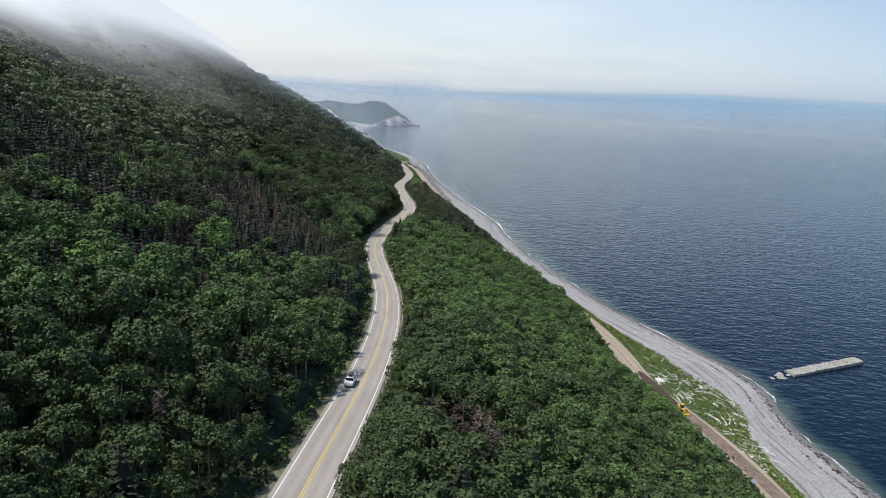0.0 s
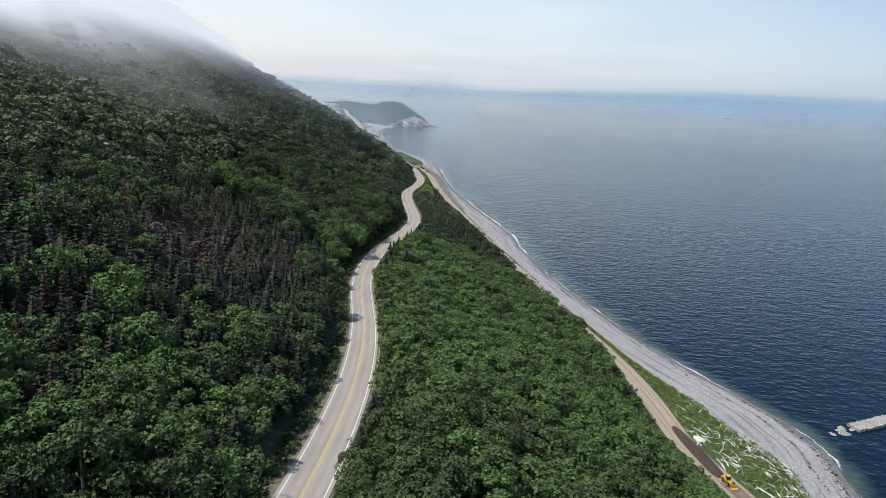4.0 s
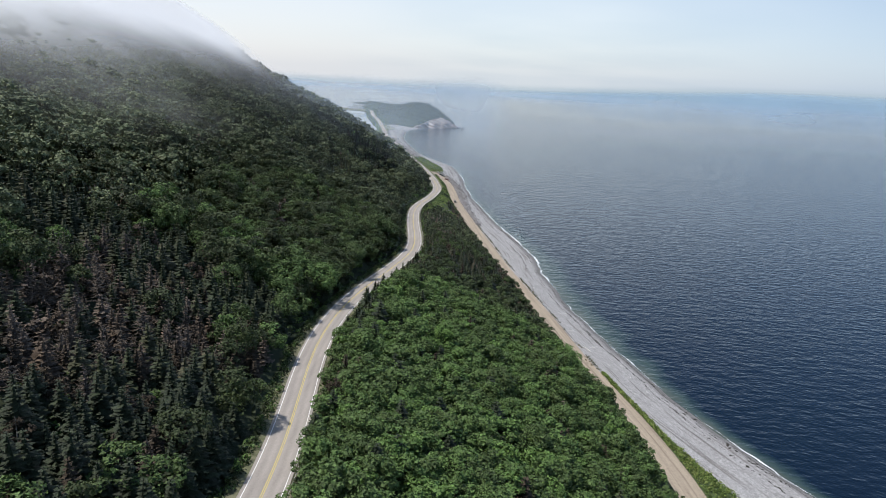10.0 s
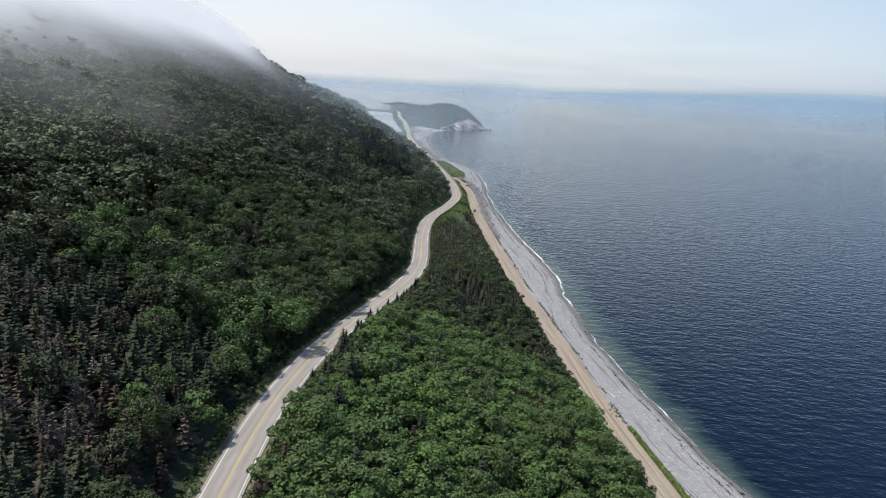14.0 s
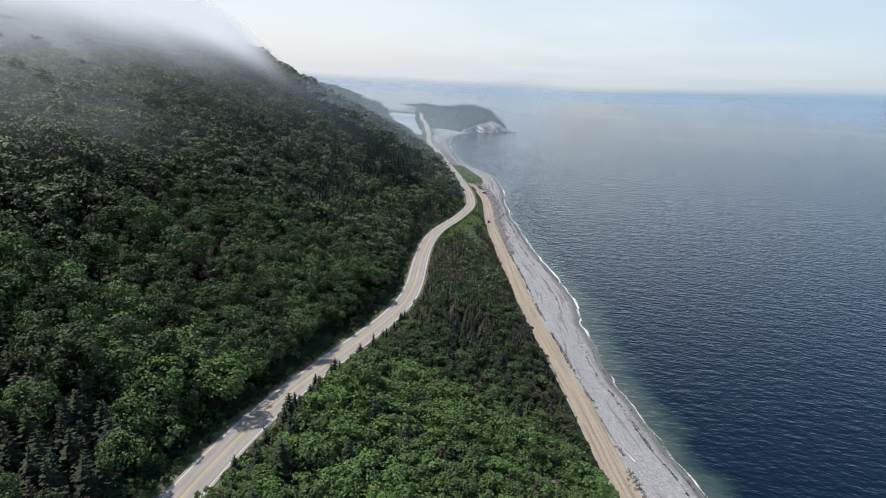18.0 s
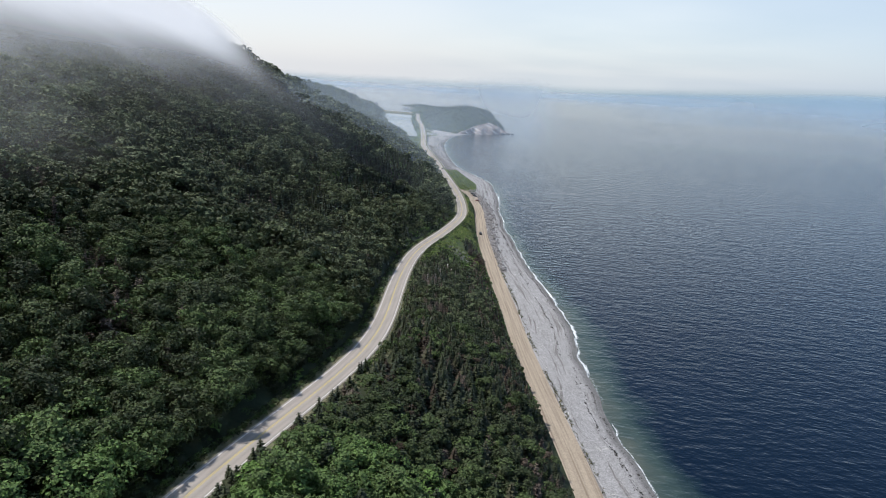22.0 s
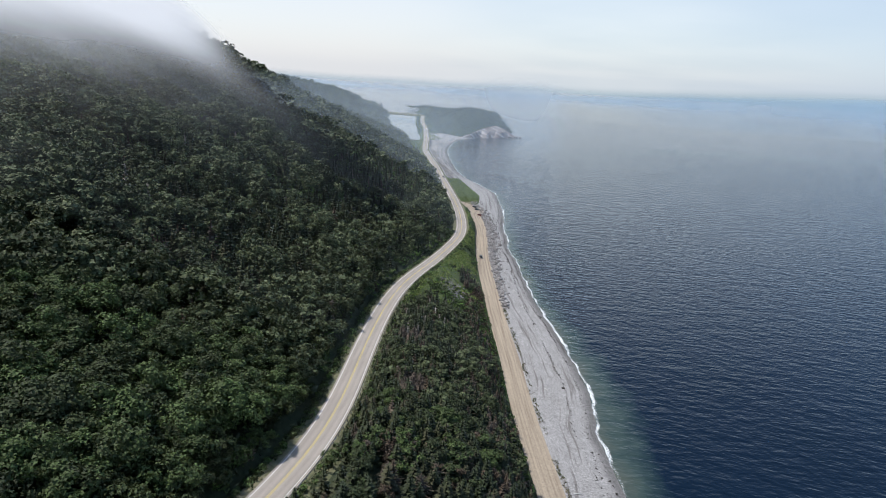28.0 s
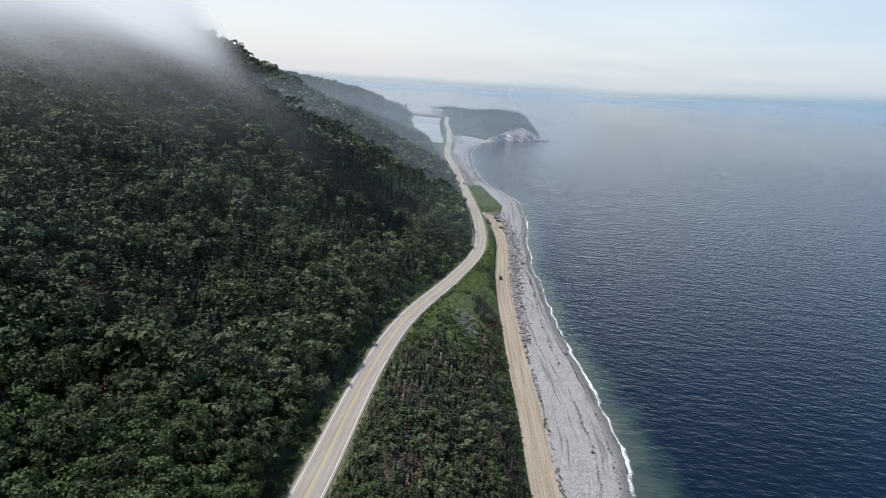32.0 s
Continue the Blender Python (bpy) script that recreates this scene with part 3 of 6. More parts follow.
# ---------------------------------------------------------------- land
def build_land():
    ys = np.concatenate([np.arange(-60, 700, 3.0), np.arange(700, 1250, 6.0), np.arange(1250, 2301, 15.0)])
    hill = np.array([1500, 1000, 720, 560, 460, 390, 340, 300, 265, 235, 208, 184, 163, 145, 129, 115, 103, 92, 82, 73, 65, 58, 51, 45, 39, 34, 29, 24, 20, 16, 12.5, 9.5, 7, 5, 3.5, 2.5, 1.2, 0])
    R, T, S = road_x(ys), track_x(ys), shore_x(ys)
    pond = np.interp(ys, [p[0] for p in FOOT], [p[1] for p in FOOT])
    F = R - pond
    G = T + 4.2 + grass_w(ys)
    cols, zone = [], []

    def put(x, z):
        cols.append(x)
        zone.append(z)
    for d in hill:
        put(F - d, 0)
    for u in (0.12, 0.3, 0.6, 0.85):
        put(F + (R - 5.5 - F) * u, 1)
    for e in (-5.4, 0, 5.4):
        put(R + e, 1)
    w = T - 4.5 - (R + 5.5)
    for u in (0.0, 0.05, 0.1, 0.17, 0.25, 0.33, 0.42, 0.5, 0.58, 0.66, 0.74, 0.82, 0.9, 0.96, 1.0):
        put(R + 5.5 + w * u, 2 if u < 0.05 else 3)
    put(T, 4)
    put(T + 4.15, 4)
    for u in (0.03, 0.35, 0.7, 1.0):
        put(T + 4.2 + (G - T - 4.2) * u, 5)
    for u in (0.04, 0.1, 0.2, 0.3, 0.4, 0.5, 0.6, 0.7, 0.8, 0.88, 0.95, 1.0):
        put(G + (S - G) * u, 6)
    for e in (2, 5, 10, 20, 45, 70):
        put(S + e, 6)
    X = np.stack(cols, 1)
    Y = np.repeat(ys[:, None], X.shape[1], 1)
    Z = ground(X, Y)
    Z = np.where((Y > 1900) & (X > F[:, None]), Z - 14 * smooth(1905, 1960, Y), Z)      # open water beyond the bar
    r, c = X.shape
    # forest floor, verge, grass, shingle
    zone = np.array(zone)[:-1]
    pick = np.array([0, 1, 1, 0, 1, 2, 3])[zone]
    idx = np.repeat(pick[None, :], r - 1, 0)
    bank = zone[None, :] == 3
    ym = (ys[:-1] + ys[1:])[:, None] / 2
    idx = np.where(bank & (ym > 495), 2, idx)
    idx = np.where(((zone[None, :] == 5) | bank | (zone[None, :] == 2)) & (ym > 972) & (ym < 1440), 3, idx)
    idx = np.where((zone[None, :] >= 5) & (ym > 1480), 0, idx)
    idx = np.where((zone[None, :] == 4) & (ym > 848) & (ym < 972), 2, idx)
    idx = np.where((zone[None, :] == 4) & (ym > 972) & (ym < 1440), 3, idx)
    idx = np.where((zone[None, :] == 4) & (ym > 1440), 0, idx)
    idx = np.where((zone[None, :] == 1) & (ym > 1000) & (X[:-1, :-1] < R[:-1, None] - 6), 2, idx)
    idx = np.where((zone[None, :] == 5) & (ym > 338) & (ym < 838), 3, idx)
    idx = np.where((zone[None, :] <= 2) & (ym > 1895), 0, idx)
    me = mesh_from("ground", np.stack([X, Y, Z], -1), grid_quads(r, c), mats=(M_FLOOR, M_VERGE, M_GRASS, M_SHINGLE), idx=idx.ravel(), smooth_on=True,
                   attrs={"inland": (S[:, None] - X).ravel(), "along": Y.ravel()})
    tagged(new("ground", me), "wooded coastal hillside falling to a grey shingle beach", "ground", kind="structure")


def strip(name, ys, cx, z, offsets, mat, lift=0.0, skirt=0.0):
    """A ribbon along a line: offsets are taken square to it."""
    cxs = cx(ys)
    dx = np.gradient(cxs, ys)
    nrm = np.sqrt(1 + dx * dx)
    nx, ny = 1 / nrm, -dx / nrm
    off = np.array(offsets, float)
    X = cxs[:, None] + nx[:, None] * off
    Y = ys[:, None] + ny[:, None] * off
    Z = np.repeat((z(ys) if callable(z) else np.full(len(ys), z))[:, None], len(off), 1) + lift
    if skirt:
        Z[:, 0] -= skirt
        Z[:, -1] -= skirt
    me = mesh_from(name, np.stack([X, Y, Z], -1), grid_quads(len(ys), len(off)), mats=(mat,), smooth_on=False,
                   attrs={"across": np.repeat(off[None, :], len(ys), 0), "along": np.repeat(ys[:, None], len(off), 1)})
    return new(name, me)


build_land()
RY = np.concatenate([np.arange(-60, 900, 2.5), np.arange(900, 1890, 8.0)])
road = tagged(strip("road", RY, road_x, road_z, (-3.85, -3.8, -2, 0, 2, 3.75, 3.8), M_ASPHALT, skirt=0.25), "two-lane coast road of pale worn asphalt", "road", kind="structure")


def line_part(name, ys, off, w, mat, label):
    ob = strip(name, ys, road_x, road_z, (off - w / 2, off + w / 2), mat, lift=0.012)
    ob.parent = road
    tagged(ob, label)
    return ob


for o in (-0.16, 0.16):
    line_part("centre_line", RY, o, 0.13, M_YELLOW, "solid yellow centre line")
for o in (-3.15, 3.15):
    line_part("edge_line", RY, o, 0.14, M_WHITE, "white edge line")
TY = np.arange(-60, 846, 3.0)
track = strip("gravel_track", TY, track_at, TRACK_Z, (-4.0, -3.6, -2.6, -1.4, -0.4, 0.6, 1.6, 2.8, 3.7, 4.1), M_TRACK, lift=0.03)
tagged(track, "wide pale gravel track above the beach", "track", kind="structure")


# ---------------------------------------------------------------- sea
def build_sea():
    ys = np.concatenate([np.arange(-60, 900, 4.0), np.arange(900, 1481, 8.0)])
    S = shore_x(ys)
    offs = np.array([-1.5, 0, 1, 2.2, 4, 6, 9, 13, 18, 25, 40, 80, 200, 600, 2000, 6000, 9000.0])
    X = S[:, None] + offs
    Y = np.repeat(ys[:, None], len(offs), 1)
    O = np.repeat(offs[None, :], len(ys), 0)
    V = [np.stack([X, Y, np.zeros_like(X)], -1).reshape(-1, 3)]
    Q = [grid_quads(len(ys), len(offs))]
    A = [(O * np.interp(ys, [300, 400, 520, 700], [1.25, 0.62, 0.62, 0.9])[:, None]).ravel()]
    # open water beyond the headland, the pond, and astern
    for xs, yy in ((np.array([-9000, -3000, -1200, -600, -300, -150, 0, 300, 900, 3000, 9000.0]), np.array([1474, 1700, 2000, 2600, 3500, 5000, 7000, 9000.0])),
                   (np.array([60, 140, 300, 900, 3000, 9000.0]), np.array([-4000, -1000, -300, -60.0]))):
        gx, gy = np.meshgrid(xs, yy)
        n = sum(len(v) for v in V)
        V.append(np.stack([gx, gy, np.full_like(gx, -0.03)], -1).reshape(-1, 3))
        Q.append(grid_quads(len(yy), len(xs)) + n)
        A.append(np.full(gx.size, 200.0))
    me = mesh_from("sea", np.concatenate(V), np.concatenate(Q), mats=(M_SEA,), attrs={"off": np.concatenate(A)})
    tagged(new("sea", me), "dark blue sea with small wind ripples", "sea", kind="structure")


def build_pond():
    gx, gy = np.meshgrid(np.linspace(-520, -212, 12), np.linspace(1360, 1940, 18))
    gx = np.minimum(gx, road_x(gy) - 4.5)
    me = mesh_from("pond", np.stack([gx, gy, np.full_like(gx, 0.25)], -1), grid_quads(18, 12), mats=(M_POND,))
    tagged(new("pond", me), "still pale pond behind the coast road", "pond", kind="structure")


def build_foam():
    ys = np.arange(60, 1470, 1.0)
    S = shore_x(ys) + 0.5 * wander(ys * 7, ys * 2, 3) + 0.30 * np.sin(ys * 0.41) + 0.2 * np.sin(ys * 0.93 + 1) * np.sin(ys * 0.07)
    offs = np.array([-0.9, -0.3, 0.3, 0.9, 1.6, 2.6])
    w = 0.22 + 0.42 * (0.5 + 0.5 * wander(ys * 4, ys * 0, 4)) 
    X = S[:, None] + offs * w[:, None] + 0.3
    Y = np.repeat(ys[:, None], len(offs), 1)
    Z = np.maximum(ground(X, Y), 0) + 0.05
    cov = np.array([-0.30, 0.04, 0.09, 0.03, -0.02, -0.30])
    C = np.repeat(cov[None, :], len(ys), 0) + (0.19 * wander(ys * 5, ys, 7) * np.interp(ys, [500, 800], [1.0, 0.5]))[:, None] + 0.06 * wander(ys * 23, ys * 3, 9)[:, None] - np.interp(ys, [300, 450, 700], [0.05, 0.04, -0.02])[:, None]
    me = mesh_from("surf", np.stack([X, Y, Z], -1), grid_quads(len(ys), len(offs)), mats=(M_FOAM,), attrs={"cover": C})
    tagged(new("surf", me), "thin white line of surf along the shingle", "surf", kind="stuff")


build_sea()
build_pond()
build_foam()


# ---------------------------------------------------------------- low cloud on the hill
def veil(name, gx, gy, gz, cover, low, mat, label, category, group):
    """A sheet of mist, without the parts that are clear."""
    q = grid_quads(*gx.shape)
    q = q[cover.ravel()[q].max(1) > low]
    me = mesh_from(name, np.stack([gx, gy, gz], -1), q, mats=(mat,), smooth_on=True, attrs={"cover": cover})
    tagged(new(name, me), label, category, group=group, kind="stuff")


def build_cloud():
    # sheets that lie along the slope, one before the other, thicker with height
    for k, off in enumerate((16, 25, 36)):
        gy, gz = np.meshgrid(np.arange(160, 930, 10.0), np.linspace(34, 262, 66))
        foot = road_x(gy) - np.interp(gy, [p[0] for p in FOOT], [p[1] for p in FOOT])
        steep = np.interp(gy, [-60, 400, 520, 900, 1050, 1250], [0.43, 0.43, 0.53, 0.55, 0.44, 0.36])
        gx = foot - 2.5 - (gz - road_z(gy)) / steep + off
        h = gz - np.interp(gy, [300, 420, 520, 800], [10, 5, 1, 0]) + 4 * np.sin(gy * 0.019 + k * 0.7) + 2 * np.sin(gy * 0.047 + k)
        cover = np.interp(h, [62, 80, 94, 104, 113, 121, 129, 138, 150, 225, 258], [-0.03, 0.04, 0.08, 0.112, 0.165, 0.25, 0.37, 0.50, 0.64, 0.64, -0.4])
        # a faint haze over the far slope, painted into the same sheets
        cover = np.maximum(cover, np.interp(gy, [400, 600, 800], [-0.1, 0.03, 0.055]) - 0.2 * (1 - smooth(36, 70, gz)))
        cover = cover - 0.6 * smooth(700, 900, gy) - 0.6 * (1 - smooth(170, 310, gy))
        veil("low_cloud", gx, gy, gz, cover, -0.07, M_CLOUD, "white mist hanging on the wooded hilltop", "cloud", "mist on the hill")


build_cloud()


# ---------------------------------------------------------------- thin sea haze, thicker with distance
# haze painted by tinted see-through sheets stood across the view
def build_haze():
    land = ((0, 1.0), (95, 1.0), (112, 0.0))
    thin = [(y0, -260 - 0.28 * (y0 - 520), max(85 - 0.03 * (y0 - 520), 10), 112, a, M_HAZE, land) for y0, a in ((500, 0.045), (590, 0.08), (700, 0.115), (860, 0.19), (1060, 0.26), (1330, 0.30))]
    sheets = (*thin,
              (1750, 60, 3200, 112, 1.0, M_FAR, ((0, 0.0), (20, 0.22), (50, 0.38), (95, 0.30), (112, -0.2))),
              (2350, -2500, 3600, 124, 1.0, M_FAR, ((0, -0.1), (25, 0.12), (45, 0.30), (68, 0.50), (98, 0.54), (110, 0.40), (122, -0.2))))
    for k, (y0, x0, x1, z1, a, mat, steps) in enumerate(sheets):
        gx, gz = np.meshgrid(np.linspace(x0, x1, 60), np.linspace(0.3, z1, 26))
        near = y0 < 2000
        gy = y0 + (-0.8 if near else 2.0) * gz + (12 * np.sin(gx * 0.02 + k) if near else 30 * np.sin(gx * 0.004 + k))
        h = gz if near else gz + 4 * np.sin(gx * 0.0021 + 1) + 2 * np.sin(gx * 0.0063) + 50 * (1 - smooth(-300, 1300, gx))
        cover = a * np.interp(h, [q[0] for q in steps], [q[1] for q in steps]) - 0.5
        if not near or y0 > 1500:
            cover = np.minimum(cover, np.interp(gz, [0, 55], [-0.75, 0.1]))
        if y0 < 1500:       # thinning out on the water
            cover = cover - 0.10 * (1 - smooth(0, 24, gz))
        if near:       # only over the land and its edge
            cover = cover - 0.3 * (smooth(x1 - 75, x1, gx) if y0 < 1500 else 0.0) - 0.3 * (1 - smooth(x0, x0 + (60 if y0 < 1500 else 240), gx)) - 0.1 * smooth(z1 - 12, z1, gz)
        veil("sea_haze", gx, gy, gz, cover, -0.58, mat, "tinted sheet painting thin pale haze over the distant shore", "haze", "haze over the sea")


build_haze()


# ---------------------------------------------------------------- headland, sea stack, causeway
def head_sides(x, y):
    def inside(ax, ay, bx, by):
        L = math.hypot(bx - ax, by - ay)
        return ((x - ax) * -(by - ay) + (y - ay) * (bx - ax)) / L
    s1 = inside(-146, 1458, -69, 1532) + 4 * np.sin(x * 0.11) + 2.5 * np.sin(x * 0.27 + 1)
    s2 = inside(-69, 1532, -105, 1760) + 6 * np.sin(y * 0.05)
    s0 = inside(-330, 1490, -146, 1458)
    return s0, s1, s2


def headland_z(x, y, bare=False):
    s0, s1, s2 = head_sides(x, y)
    dome = 41 * np.exp(-(np.abs(x + 158) / 84) ** 2.4 - (np.abs(y - 1622) / 115) ** 2.4)
    ridge = 22 * np.exp(-((x + 218 + (y - 1750) * 0.55) / 80) ** 2) * smooth(1540, 1720, y) * (1 - smooth(2000, 2260, y))
    h = np.sqrt(dome ** 2 + ridge ** 2 + 9) + wander(x * 1.5, y * 1.5, 3) * 1.8
    h = np.minimum(h, 3 + 0.36 * np.maximum(s0, -8))
    ribs = 3.2 * np.sin(x * 0.32 + 0.8 * np.sin(y * 0.13)) + 1.8 * np.sin(x * 0.83 + 1)
    cliff = np.minimum((1.5 - 0.55 * smooth(-135, -95, x)) * s1 + ribs * smooth(2, 12, s1), 0.62 * s2 + 2.0 * np.sin(y * 0.21)) + 1.0
    s = np.minimum(np.minimum(s1, s2), s0 + 12)
    z = np.where(s > 0, np.minimum(h, cliff), 0.35 * s)
    if bare:
        return z, smooth(-3, 3, np.minimum(7 + 30 * smooth(-140, -98, x) - s1, 60) + 4 * wander(x * 6, y * 6, 2)) * (s0 > -6)
    return z


def rock_slope_mat():
    m, nt, b = mat_base("headland", 0.95)
    f = tex_noise(nt, 0.09, 5.0, 0.6)
    # beds that dip along the face
    tc = nt.nodes.new("ShaderNodeTexCoord")
    axes = nt.nodes.new("ShaderNodeCombineXYZ")
    for i, (d, k) in enumerate((((0.46, 0.44, 0.77), 0.26), ((0.55, 0.53, -0.64), 0.03), ((0.69, -0.72, 0.0), 0.06))):
        dot = nt.nodes.new("ShaderNodeVectorMath"); dot.operation = "DOT_PRODUCT"
        dot.inputs[1].default_value = [c * k for c in d]
        nt.links.new(tc.outputs["Object"], dot.inputs[0])
        nt.links.new(dot.outputs["Value"], axes.inputs[i])
    layer = nt.nodes.new("ShaderNodeTexNoise")
    layer.inputs["Scale"].default_value = 1.0
    layer.inputs["Detail"].default_value = 4.0
    layer.inputs["Roughness"].default_value = 0.6
    nt.links.new(axes.outputs[0], layer.inputs["Vector"])
    bed = layer.outputs["Fac"]
    rock = ramp(nt, bed, [(0.36, (0.11, 0.09, 0.085)), (0.46, (0.20, 0.165, 0.158)), (0.54, (0.27, 0.23, 0.22)), (0.62, (0.50, 0.46, 0.44))])
    green = ramp(nt, f, [(0.3, (0.020, 0.032, 0.016)), (0.7, (0.042, 0.058, 0.027))])
    at = nt.nodes.new("ShaderNodeAttribute"); at.attribute_name = "bare"
    k = ramp(nt, at.outputs["Fac"], [(0.4, (1, 1, 1)), (0.55, (0, 0, 0))])
    nt.links.new(mixc(nt, k, rock, green), b.inputs["Base Color"])
    bump(nt, b, bed, 0.9, 2.0)
    return m


M_HEAD = rock_slope_mat()


def build_headland():
    xs = np.arange(-380, -40, 3.4)
    ys = np.concatenate([np.arange(1440, 1700, 3.0), np.arange(1700, 2280, 8.0)])
    gx, gy = np.meshgrid(xs, ys)
    z, bare = headland_z(gx, gy, True)
    west = gx - (road_x(gy) + 8)
    z = np.where(west < 0, np.minimum(z, 2.0 + 0.3 * west), np.minimum(z, 3.0 + 0.45 * west))
    z = z + np.where(z > 3, 0.8 * np.sin(gx * 1.7 + gy) * np.sin(gy * 1.3), 0)
    me = mesh_from("headland", np.stack([gx, gy, z], -1), grid_quads(len(ys), len(xs)), mats=(M_HEAD,), smooth_on=False, attrs={"bare": bare})
    tagged(new("headland", me), "green headland ending in a bare pinkish rock cliff over the sea", "headland", kind="structure")


def boulder_mesh(name, seed, mat, sub=2, flat=0.75):
    bm = bmesh.new()
    bmesh.ops.create_icosphere(bm, subdivisions=sub, radius=1.0)
    off = Vector((seed * 3.7, seed * 1.9, seed * 5.3))
    for v in bm.verts:
        k = 1 + 0.45 * noise.noise(v.co * 0.9 + off) + 0.22 * noise.noise(v.co * 2.3 + off)
        v.co = v.co * k
        v.co.z *= flat
    me = bpy.data.meshes.new(name)
    bm.to_mesh(me)
    bm.free()
    me.materials.append(mat)
    return me


def build_far_bits():
    ob = new("sea_stack", boulder_mesh("sea_stack", 4, M_ROCK, 3, 1.0))
    ob.location = (-520, 2190, 2)
    ob.scale = (4.6, 4, 9)
    tagged(ob, "lone dark pillar of rock standing in the sea", "sea stack")
    for k, (x, y, s) in enumerate(((-64, 1535, 5), (-55, 1541, 3), (-72, 1526, 6), (-118, 1478, 3))):
        r = new("tip_rock", boulder_mesh("tip_rock", 11 + k, M_ROCK, 2, 0.7))
        r.location = (x, y, 0.3)
        r.scale = (s, s * 0.8, s * 0.7)
        tagged(r, "wave-washed rock off the headland's tip", "rock", group="rocks off the headland")
    # the bar that carries the road round the head of the pond
    pts = [(-326, 1890), (-345, 1935), (-380, 1944), (-430, 1955), (-480, 1990), (-560, 2060)]
    V = []
    for x, y in pts:
        for w, z in ((-16, -1), (-8, 3.4), (8, 3.4), (18, -1)):
            V.append((x + w * 0.25, y + w, z))
    me = mesh_from("causeway", V, grid_quads(len(pts), 4), mats=(M_VERGE,))
    tagged(new("causeway", me), "low bar of gravel and grass across the pond", "causeway", kind="structure")
    V = []
    for x, y in pts:
        V += [(x - 1, y - 3.8, 3.6), (x + 1, y + 3.8, 3.6)]
    me = mesh_from("road", V, grid_quads(len(pts), 2), mats=(M_ASPHALT,))
    tagged(new("road", me), "road crossing the bar beside the pond", "road", kind="structure")


build_headland()
build_far_bits()


# ---------------------------------------------------------------- woods
def tri_cloud(rng, centres, radii, n, size, up=0.35, quads=True, out=None, jit=0.5):
    """Leaf clumps over a set of lobes: small cards laid on the outer, upper side, and out along each lobe's own way."""
    k = rng.choice(len(centres), n, p=radii ** 2 / (radii ** 2).sum())
    d = rng.normal(size=(n, 3))
    d[:, 2] += up
    if out is not None:
        d += out[k] * 1.1
    d /= np.linalg.norm(d, axis=1)[:, None]
    p = centres[k] + d * (radii[k] * rng.uniform(0.78, 1.08, n))[:, None]
    nrm = d + rng.normal(size=(n, 3)) * jit
    nrm /= np.linalg.norm(nrm, axis=1)[:, None]
    a = np.cross(nrm, rng.normal(size=(n, 3)))
    a /= np.linalg.norm(a, axis=1)[:, None]
    b = np.cross(nrm, a)
    s = (size * rng.uniform(0.6, 1.35, n))[:, None]
    if quads:
        c = [p - a * s * 0.5, p - b * s * 0.42 + nrm * s * 0.12, p + a * s * 0.55, p + b * s * 0.42 + nrm * s * 0.12]
        v = np.stack(c, 1)
        i = np.arange(n)[:, None] * 4
        t = np.concatenate([i + [0, 1, 2], i + [0, 2, 3]], 0)
        return v.reshape(-1, 3), t
    c = [p - a * s * 0.6 - b * s * 0.3, p + a * s * 0.6 - b * s * 0.3, p + b * s * 0.75]
    v = np.stack(c, 1)
    return v.reshape(-1, 3), np.arange(n * 3).reshape(-1, 3)


_ico = {}


def ico(sub):
    if sub not in _ico:
        bm = bmesh.new()
        bmesh.ops.create_icosphere(bm, subdivisions=sub, radius=1.0)
        bm.verts.ensure_lookup_table()
        v = np.array([x.co[:] for x in bm.verts])
        f = np.array([[w.index for w in q.verts] for q in bm.faces])
        bm.free()
        _ico[sub] = (v, f)
    return _ico[sub]


def join(parts):
    V, T, n = [], [], 0
    for v, t in parts:
        V.append(v)
        T.append(np.asarray(t) + n)
        n += len(v)
    return np.concatenate(V), np.concatenate(T)


def broad_crown(rng, h, r, leaves, size, lobes=13, quads=False):
    """A billowing crown: puffs of leaves set out over an uneven ellipsoid, with gaps between them."""
    d = rng.normal(size=(lobes, 3))
    d[:, 2] = np.abs(d[:, 2]) * 1.1 - 0.42
    d /= np.linalg.norm(d, axis=1)[:, None]
    d[0] = (0.1, 0.0, 0.99)
    wide = np.array([rng.uniform(0.88, 1.12), rng.uniform(0.88, 1.12), 1.0])
    rr = r * rng.uniform(0.26, 0.44, lobes) * (1.25 if lobes < 9 else 1.0)
    cen = d * np.array([r * 0.70, r * 0.70, h * 0.27]) * wide * rng.uniform(0.82, 1.12, (lobes, 1)) + [0, 0, h * 0.62]
    cen[:, 2] = np.minimum(cen[:, 2], h - rr * 0.9)
    inner = tri_cloud(rng, cen, rr * 0.6, leaves // 7, size * 1.25, 0.2, quads)
    return join([inner, tri_cloud(rng, cen, rr, leaves - leaves // 7, size, 0.5, quads, d)])


